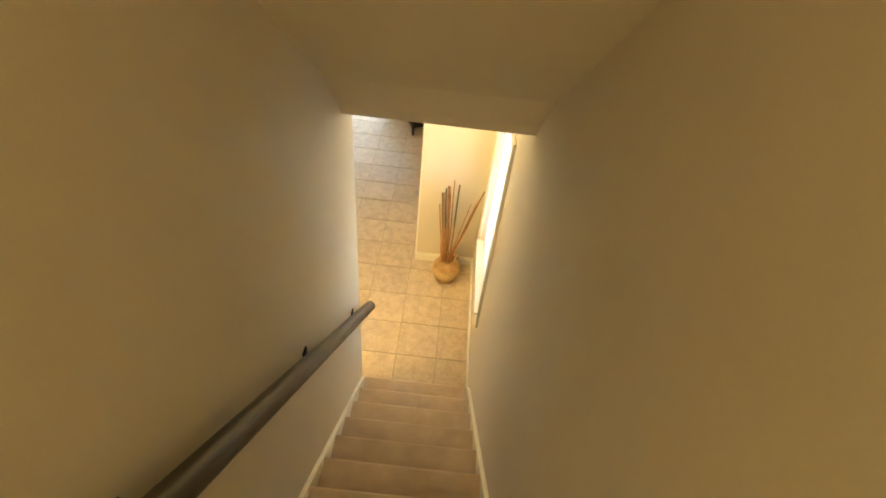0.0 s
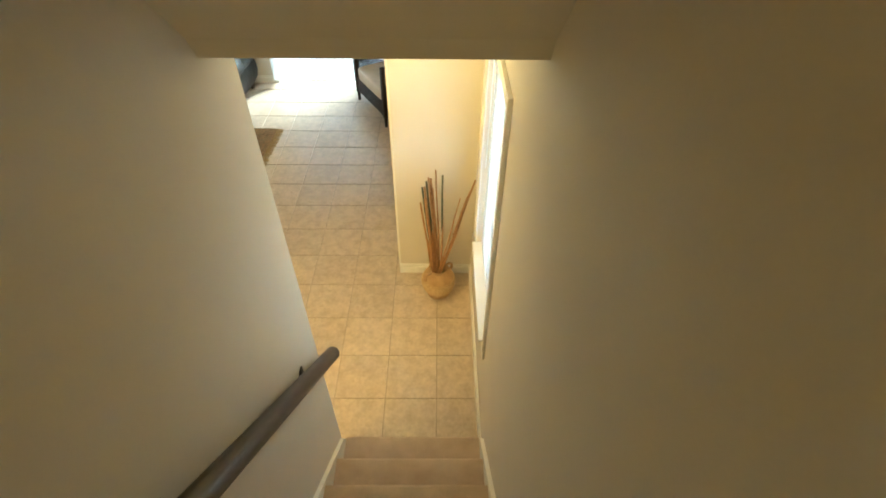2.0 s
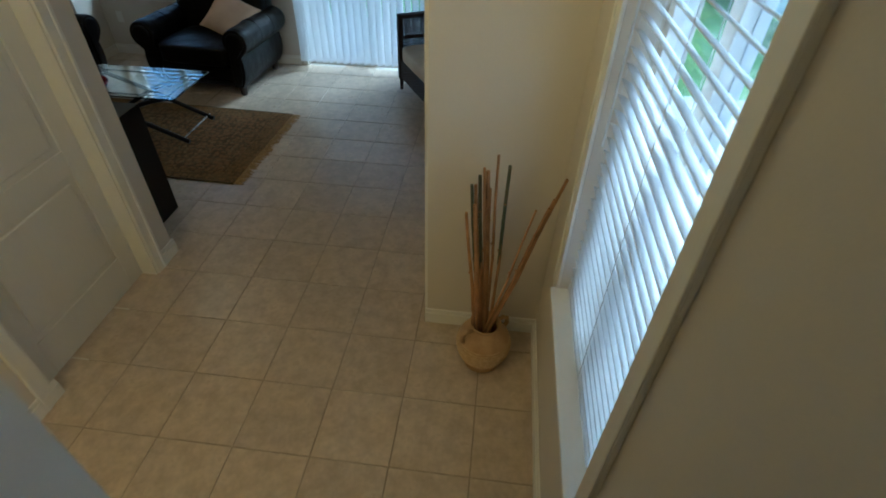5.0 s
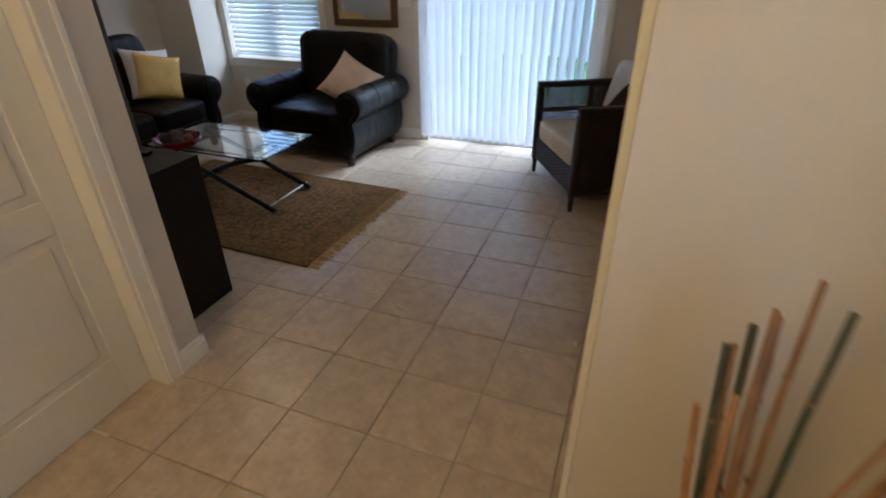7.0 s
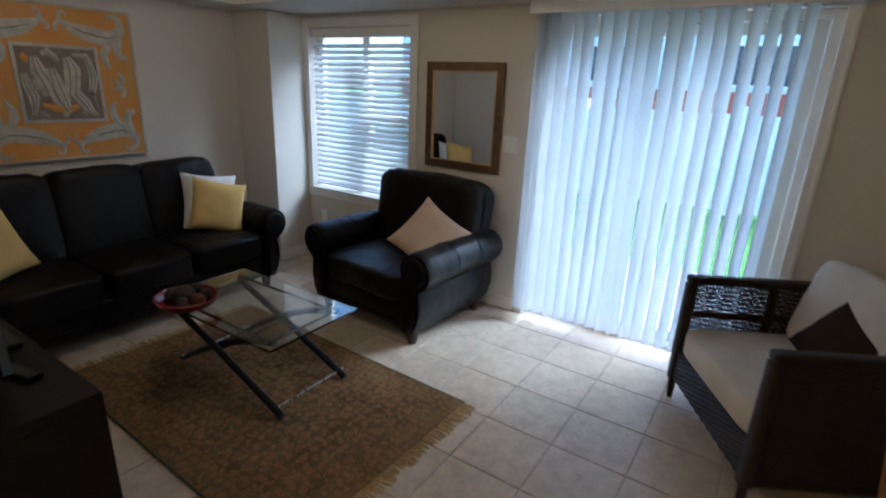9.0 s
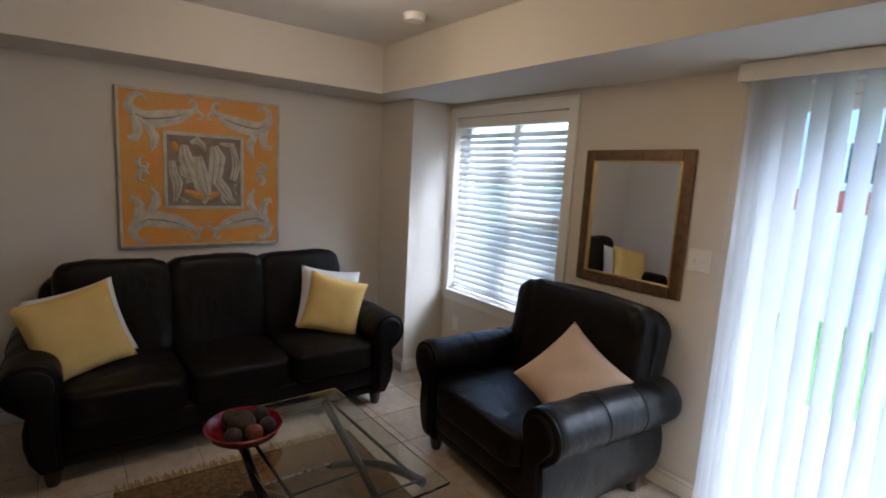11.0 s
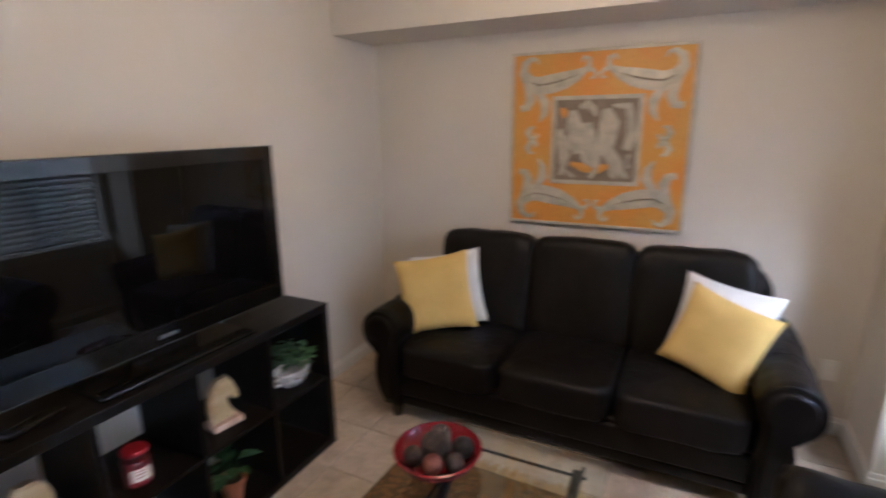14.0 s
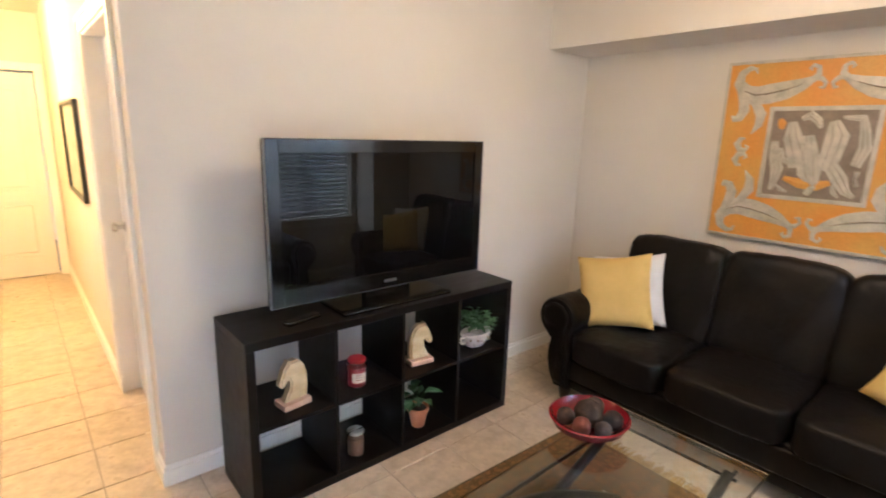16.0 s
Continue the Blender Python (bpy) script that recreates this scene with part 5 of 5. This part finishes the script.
# ---- mirror ----
glassy = thing("wall_mirror", pose(-2.363, FAR_Y, 1.405, 90, 0, 0), "rectangular wall mirror in a bronze basket-weave frame", "mirror")
MW, MH, MF = 0.328, 0.385, 0.062
part("mirror_glass", boxes(((-MW + MF - 0.004, -MH + MF - 0.004, 0.006), (MW - MF + 0.004, MH - MF + 0.004, 0.012))), MIRROR, glassy)
bm = bmesh.new()
for lo, hi in (((-MW, -MH, 0.001), (-MW + MF, MH, 0.024)), ((MW - MF, -MH, 0.001), (MW, MH, 0.024)), ((-MW + MF, MH - MF, 0.001), (MW - MF, MH, 0.024)), ((-MW + MF, -MH, 0.001), (MW - MF, -MH + MF, 0.024))):
    box(bm, lo, hi, 0.006)
part("frame", bm, BRONZE, glassy)
bm = bmesh.new()
for a, b, along in ((-MW + 0.012, MW - 0.012, "x"), (-MH + 0.012, MH - 0.012, "y")):
    n = int((b - a) / 0.024)
    for i in range(n):
        for j in range(2):
            p = a + (b - a) * (i + 0.5) / n
            for s in (-1, 1):
                q = s * ((MH if along == "x" else MW) - 0.020 - 0.022 * j)
                hw, hd = (0.0095, 0.005) if (i + j) % 2 else (0.005, 0.0095)
                cx, cy = (p, q) if along == "x" else (q, p)
                box(bm, (cx - hw, cy - hd, 0.022), (cx + hw, cy + hd, 0.0275), 0.0)
weave_part = part("basket_relief", bm, BRONZE, glassy)
weave_part["kind"] = "stuff"
for s in (-1, 1):
    part("inner_lip", boxes(((s * (MW - MF) - 0.004, -MH + MF, 0.010), (s * (MW - MF) + 0.004, MH - MF, 0.028)), bevel=0.002), BRASS, glassy)
    part("inner_lip", boxes(((-MW + MF - 0.004, s * (MH - MF) - 0.004, 0.0102), (MW - MF + 0.004, s * (MH - MF) + 0.004, 0.0282)), bevel=0.002), BRASS, glassy)


# ---- reed vases ----
def reed_vase(m, reeds, label, scale=1.0, slim=1.0):
    """A straw-coloured clay jug with a coiled rope body, two small ears and dried reeds. reeds: foot offset, top, thickness, green or not."""
    v = thing("reed_vase", m, label, "vase", "reed vases")
    prof = [(0.085, 0.0), (0.092, 0.006), (0.098, 0.03), (0.112, 0.07), (0.128, 0.12), (0.132, 0.165), (0.122, 0.205), (0.098, 0.238), (0.074, 0.255), (0.066, 0.268), (0.072, 0.285), (0.078, 0.290), (0.072, 0.293), (0.060, 0.272), (0.062, 0.25), (0.11, 0.19), (0.10, 0.06), (0, 0.03)]
    part("body", lathe(bmesh.new(), [(r * scale * slim, z * scale) for r, z in prof], 32), CLAY, v, smooth=True)
    for k in range(13):
        z = 0.078 + 0.0125 * k
        r = slim * (0.1335 - 8.5 * (z - 0.155) ** 2 * (1 if z > 0.155 else 0.36))
        bm = bmesh.new()
        ring = [(scale * r * math.cos(2 * math.pi * i / 28), scale * r * math.sin(2 * math.pi * i / 28), scale * z) for i in range(29)]
        tube(bm, ring, 0.0048 * scale, 6, caps=False)
        part("rope_coil", bm, ROPE, v, "pale rope coil" if k == 0 else "", True)
    for a in (35, 215):
        c, s = math.cos(radians(a)), math.sin(radians(a))
        bm = bmesh.new()
        tube(bm, [(slim * scale * r * c, slim * scale * r * s, scale * z) for r, z in ((0.072, 0.268), (0.105, 0.276), (0.128, 0.258), (0.132, 0.225), (0.118, 0.205))], 0.011 * scale, 8)
        part("ear_handle", bm, CLAY, v, smooth=True)
    for foot, top, r, green in reeds:
        a, b = Vector((*foot, 0.05)), Vector(top)
        mid = a.lerp(b, 0.55) + Vector((0.006, -0.004, 0))
        bm = bmesh.new()
        tube(bm, [a, a.lerp(b, 0.25), mid, a.lerp(b, 0.8), b], [r * 0.85, r * 0.9, r * 0.88, r * 0.8, r * 0.75], 7)
        for t in (0.35, 0.62, 0.84):
            p = a.lerp(b, t)
            d = (b - a).normalized() * 0.004
            tube(bm, [p - d, p, p + d], [r * 0.82, r * 1.12, r * 0.82], 7)
        stick = part("reed", bm, REED, v, "", True)
        if green:
            bm = tube(bmesh.new(), [a.lerp(b, 0.55) + Vector((0.005, -0.003, 0)), a.lerp(b, 0.8), b + (b - a).normalized() * 0.002], [r * 0.99, r * 0.92, r * 0.87], 7)
            part("painted_tip", bm, GREENREED, stick, "dark green painted upper half", True)
    return v


reed_vase(pose(0.43, 4.13, 0), [((-0.03, 0.0), (-0.115, 0.06, 1.03), 0.0075, True), ((-0.02, 0.02), (-0.10, 0.08, 1.02), 0.010, False), ((-0.01, 0.0), (-0.085, 0.07, 1.07), 0.0085, True), ((0.0, 0.02), (-0.070, 0.05, 1.12), 0.0075, False),
                                ((0.01, 0.0), (-0.055, 0.08, 1.09), 0.011, False), ((0.01, 0.02), (-0.020, 0.07, 1.17), 0.0075, False), ((0.02, 0.01), (0.028, 0.06, 1.13), 0.008, True), ((-0.035, 0.01), (-0.13, 0.05, 0.90), 0.009, False), ((-0.025, -0.02), (-0.095, 0.0, 0.98), 0.0095, False),
                                ((0.0, 0.03), (-0.04, 0.09, 1.0), 0.009, False),
                                ((-0.03, 0.0), (0.225, 0.07, 0.985), 0.013, False), ((-0.035, 0.01), (0.205, 0.05, 0.955), 0.010, False), ((-0.04, 0.0), (0.255, 0.07, 1.085), 0.009, False), ((-0.04, -0.01), (0.155, 0.06, 0.935), 0.006, False)],
          "straw-coloured clay vase of dried reeds on the tile floor")
reed_vase(pose(0.225, 6.68, 0, 0, 0, -40), [((-0.02, 0.0), (-0.155, -0.05, 1.12), 0.0075, False), ((-0.01, 0.0), (-0.13, -0.03, 1.13), 0.0075, True), ((0.0, 0.01), (-0.05, 0.07, 1.08), 0.009, False), ((0.01, 0.0), (0.03, 0.10, 1.02), 0.010, False),
                                 ((0.01, 0.01), (0.09, 0.13, 0.98), 0.009, False), ((0.0, -0.01), (0.15, 0.14, 0.90), 0.0085, False), ((0.0, 0.02), (-0.02, 0.14, 1.04), 0.0085, False)],
          "slim straw-coloured clay vase of dried reeds beside the wicker chair", 1.0, 0.64)

# ---- small fixtures ----
pic = thing("picture_frame", pose(HALL_W, 2.52, 1.40, 90, 0, 90), "black-framed picture on the hall wall", "picture")
PW, PHH = 0.50, 0.33
part("frame", boxes(((-PW, -PHH, 0.001), (-PW + 0.025, PHH, 0.03)), ((PW - 0.025, -PHH, 0.001), (PW, PHH, 0.03)), ((-PW + 0.025, PHH - 0.025, 0.001), (PW - 0.025, PHH, 0.03)), ((-PW + 0.025, -PHH, 0.001), (PW - 0.025, -PHH + 0.025, 0.03)), bevel=0.002), BLACKFRAME, pic)
part("print", boxes(((-PW + 0.025, -PHH + 0.025, 0.004), (PW - 0.025, PHH - 0.025, 0.008))), PRINT, pic)
alarm = part("smoke_alarm", lathe(bmesh.new(), [(0.052, 0.0), (0.062, 0.012), (0.065, 0.030), (0.065, 0.038), (0, 0.038)], 28), TRIM, smooth=True)
alarm.matrix_basis = pose(-3.28, 7.05, CEIL - 0.038)
tagged(alarm, "round white smoke alarm on the ceiling", "smoke alarm")
plate = thing("light_switch", pose(-1.965, FAR_Y, 1.245, 90, 0, 0), "white double light switch plate beside the sliding door", "switch")
part("cover", boxes(((-0.058, -0.058, 0.0), (0.058, 0.058, 0.006)), bevel=0.003), TRIM, plate)
for x in (-0.023, 0.023):
    part("toggle", boxes(((x - 0.005, -0.010, 0.005), (x + 0.005, 0.008, 0.016)), bevel=0.002), TRIM, plate)
socket = thing("wall_outlet", pose(-3.86, FAR_Y, 0.40, 90, 0, 0), "white wall outlet below the window", "outlet")
part("cover", boxes(((-0.035, -0.058, 0.0), (0.035, 0.058, 0.005)), bevel=0.002), TRIM, socket)
for z in (-0.024, 0.024):
    part("receptacle", boxes(((-0.016, z - 0.013, 0.004), (0.016, z + 0.013, 0.007)), bevel=0.002), TRIM, socket)
jack = thing("wall_outlet", pose(WEST, 7.46, 0.36, 90, 0, 90), "white wall outlet beside the sofa", "outlet")
part("cover", boxes(((-0.035, -0.058, 0.0), (0.035, 0.058, 0.005)), bevel=0.002), TRIM, jack)
for z in (-0.024, 0.024):
    part("receptacle", boxes(((-0.016, z - 0.013, 0.004), (0.016, z + 0.013, 0.007)), bevel=0.002), TRIM, jack)
stop = thing("door_stop", pose(CLOSET_X - 0.014, 5.295, 0.055), "spring door stop on the baseboard", "door stop")
bm = bmesh.new()
tube(bm, [(-0.002 - 0.055 * i / 60, 0.006 * math.cos(i * 0.75), 0.006 * math.sin(i * 0.75)) for i in range(61)], 0.0013, 5)
part("spring", bm, STEEL, stop)
part("tip", boxes(((-0.070, -0.007, -0.007), (-0.056, 0.007, 0.007)), bevel=0.003), WHITECLOTH, stop)


# ---- outdoors ----
GROUND = -0.12
structure("ground", boxes(((-90, FAR_Y + 0.2, -0.45), (90, 140, GROUND)), ((EAST + 0.2, -60, -0.45), (90, FAR_Y + 0.2, GROUND))), GRASS, "green back lawn", "ground")
structure("patio", boxes(((-2.6, FAR_Y + 0.2, GROUND), (0.6, FAR_Y + 2.1, -0.05)), bevel=0.01), CONCRETE, "grey concrete patio slab", "patio")
structure("side_path", boxes(((EAST + 0.2, -8, GROUND), (10.9, FAR_Y + 0.1, GROUND + 0.02)), bevel=0.004), CONCRETE, "grey concrete side path", "path")
fence = thing("fence", pose(0, 13.45, GROUND), "white vinyl board fence behind the lawn", "fence")
bm = boxes(((-0.06, -0.06, 0), (0.06, 0.06, 1.58)), ((-0.07, -0.07, 1.58), (0.07, 0.07, 1.62)), bevel=0.006)
post = part("post", bm, FENCE, fence)
board = part("board", boxes(((0, -0.011, 0.06), (0.146, 0.011, 1.44)), bevel=0.004), FENCE, fence)
top = part("rail", boxes(((-1.14, -0.03, 1.42), (1.14, 0.03, 1.50)), bevel=0.005), FENCE, fence)
started = False
for k in range(-6, 5):
    m = pose(2.4 * k - 0.9, 0, 0)
    if started:
        share("post", post.data, fence, m)
    else:
        post.matrix_basis = m
    for z in (0.0, -0.72, -1.36):
        n = pose(2.4 * k + 0.3, 0, z)
        if started or z < 0:
            share("rail", top.data, fence, n)
        else:
            top.matrix_basis = n
    for j in range(15):
        n = pose(2.4 * k - 0.84 + 0.152 * j, 0, 0)
        if started or j:
            share("board", board.data, fence, n)
        else:
            board.matrix_basis = n
    started = True
side = thing("fence", pose(4.6, 10.8, GROUND, 0, 0, 90), "white vinyl side fence of the yard", "fence")
for k in range(2):
    for j in range(17):
        share("board", board.data, side, pose(-2.55 + 2.6 * k + 0.152 * j, 0, 0))
    share("rail", top.data, side, pose(-1.3 + 2.6 * k, 0, 0))
    share("post", post.data, side, pose(-2.62 + 2.6 * k, 0, 0))

house = thing("neighbour_house", pose(0, 22, GROUND), "white-sided house with a red brick base behind the fence", "house")
part("brick_base", boxes(((-14, 0, 0), (12, 8, 1.86))), BRICK, house)
bm = bmesh.new()
for k in range(22):
    prism(bm, [(0.02, 1.86 + 0.2 * k), (-0.03, 1.86 + 0.2 * k), (0.0, 2.06 + 0.2 * k), (0.02, 2.06 + 0.2 * k)], "x", -14, 12)
part("siding", bm, SIDING, house)
part("wall", boxes(((-14, 0.02, 1.86), (12, 8, 6.3))), SIDING, house)
part("roof", prism(bmesh.new(), [(-0.5, 6.2), (4, 8.9), (8.5, 6.2)], "x", -14.5, 12.5), ROOFING, house)
for x in (-9.2, -5.2, -1.2, 3.0, 7.2):
    for z in (1.98, 4.3):
        win = part("window", boxes(((x - 1.0, -0.06, z), (x - 0.92, 0.03, z + 1.2)), ((x + 0.92, -0.06, z), (x + 1.0, 0.03, z + 1.2)), ((x - 0.92, -0.06, z), (x + 0.92, 0.03, z + 0.08)), ((x - 0.92, -0.06, z + 1.12), (x + 0.92, 0.03, z + 1.2)), ((x - 0.03, -0.06, z + 0.08), (x + 0.03, 0.03, z + 1.12))), TRIM, house)
        part("pane", boxes(((x - 0.92, -0.04, z + 0.08), (x + 0.92, -0.034, z + 1.12))), DARKPANE, win)
structure("side_house", boxes(((11.0, -6, GROUND), (17, 9, 4.5))), SIDING, "pale neighbouring house wall beyond the stair window", "house")


# ---- floor tiles ----
PITCH, TX, TY = 0.353, -0.64, 5.264
floor = structure("floor", boxes(((WEST, TV_Y - 0.12, -0.1), (ROOM_E, FAR_Y + 0.2, -0.004)), ((HALL_W - 0.12, 0.3, -0.1), (EAST, TV_Y - 0.12, -0.004))), GROUT, "beige ceramic tile floor with grey-brown grout", "floor")
bm = bmesh.new()
h = PITCH / 2 - 0.0028
made = [[bm.verts.new((sx * (h - c), sy * (h - c), z)) for sx, sy in ((-1, -1), (1, -1), (1, 1), (-1, 1))] for c, z in ((0, -0.008), (0, -0.0015), (0.0018, 0.0))]
for a, b in zip(made, made[1:]):
    for k in range(4):
        bm.faces.new((a[k], a[(k + 1) % 4], b[(k + 1) % 4], b[k]))
bm.faces.new(made[-1])
tile = part("tile", bm, TILE, floor)
rng = random.Random(4)
first = True
for i in range(-12, 5):
    for j in range(-15, 9):
        x, y = TX + PITCH * (i + 0.5), TY + PITCH * (j + 0.5)
        inside = (TV_Y - 0.3 < y < FAR_Y + 0.1 and WEST - 0.1 < x < ROOM_E + 0.1) or (0.3 < y <= TV_Y and HALL_W - 0.1 < x < EAST + 0.1)
        if y < 2.6 and x > STAIR_W:
            inside = False
        if not inside:
            continue
        m = pose(x, y, rng.uniform(-0.0004, 0.0004), rng.uniform(-0.05, 0.05), rng.uniform(-0.05, 0.05), rng.choice((0, 90, 180, 270)))
        if first:
            tile.matrix_basis = m
            first = False
        else:
            share("tile", tile.data, floor, m)
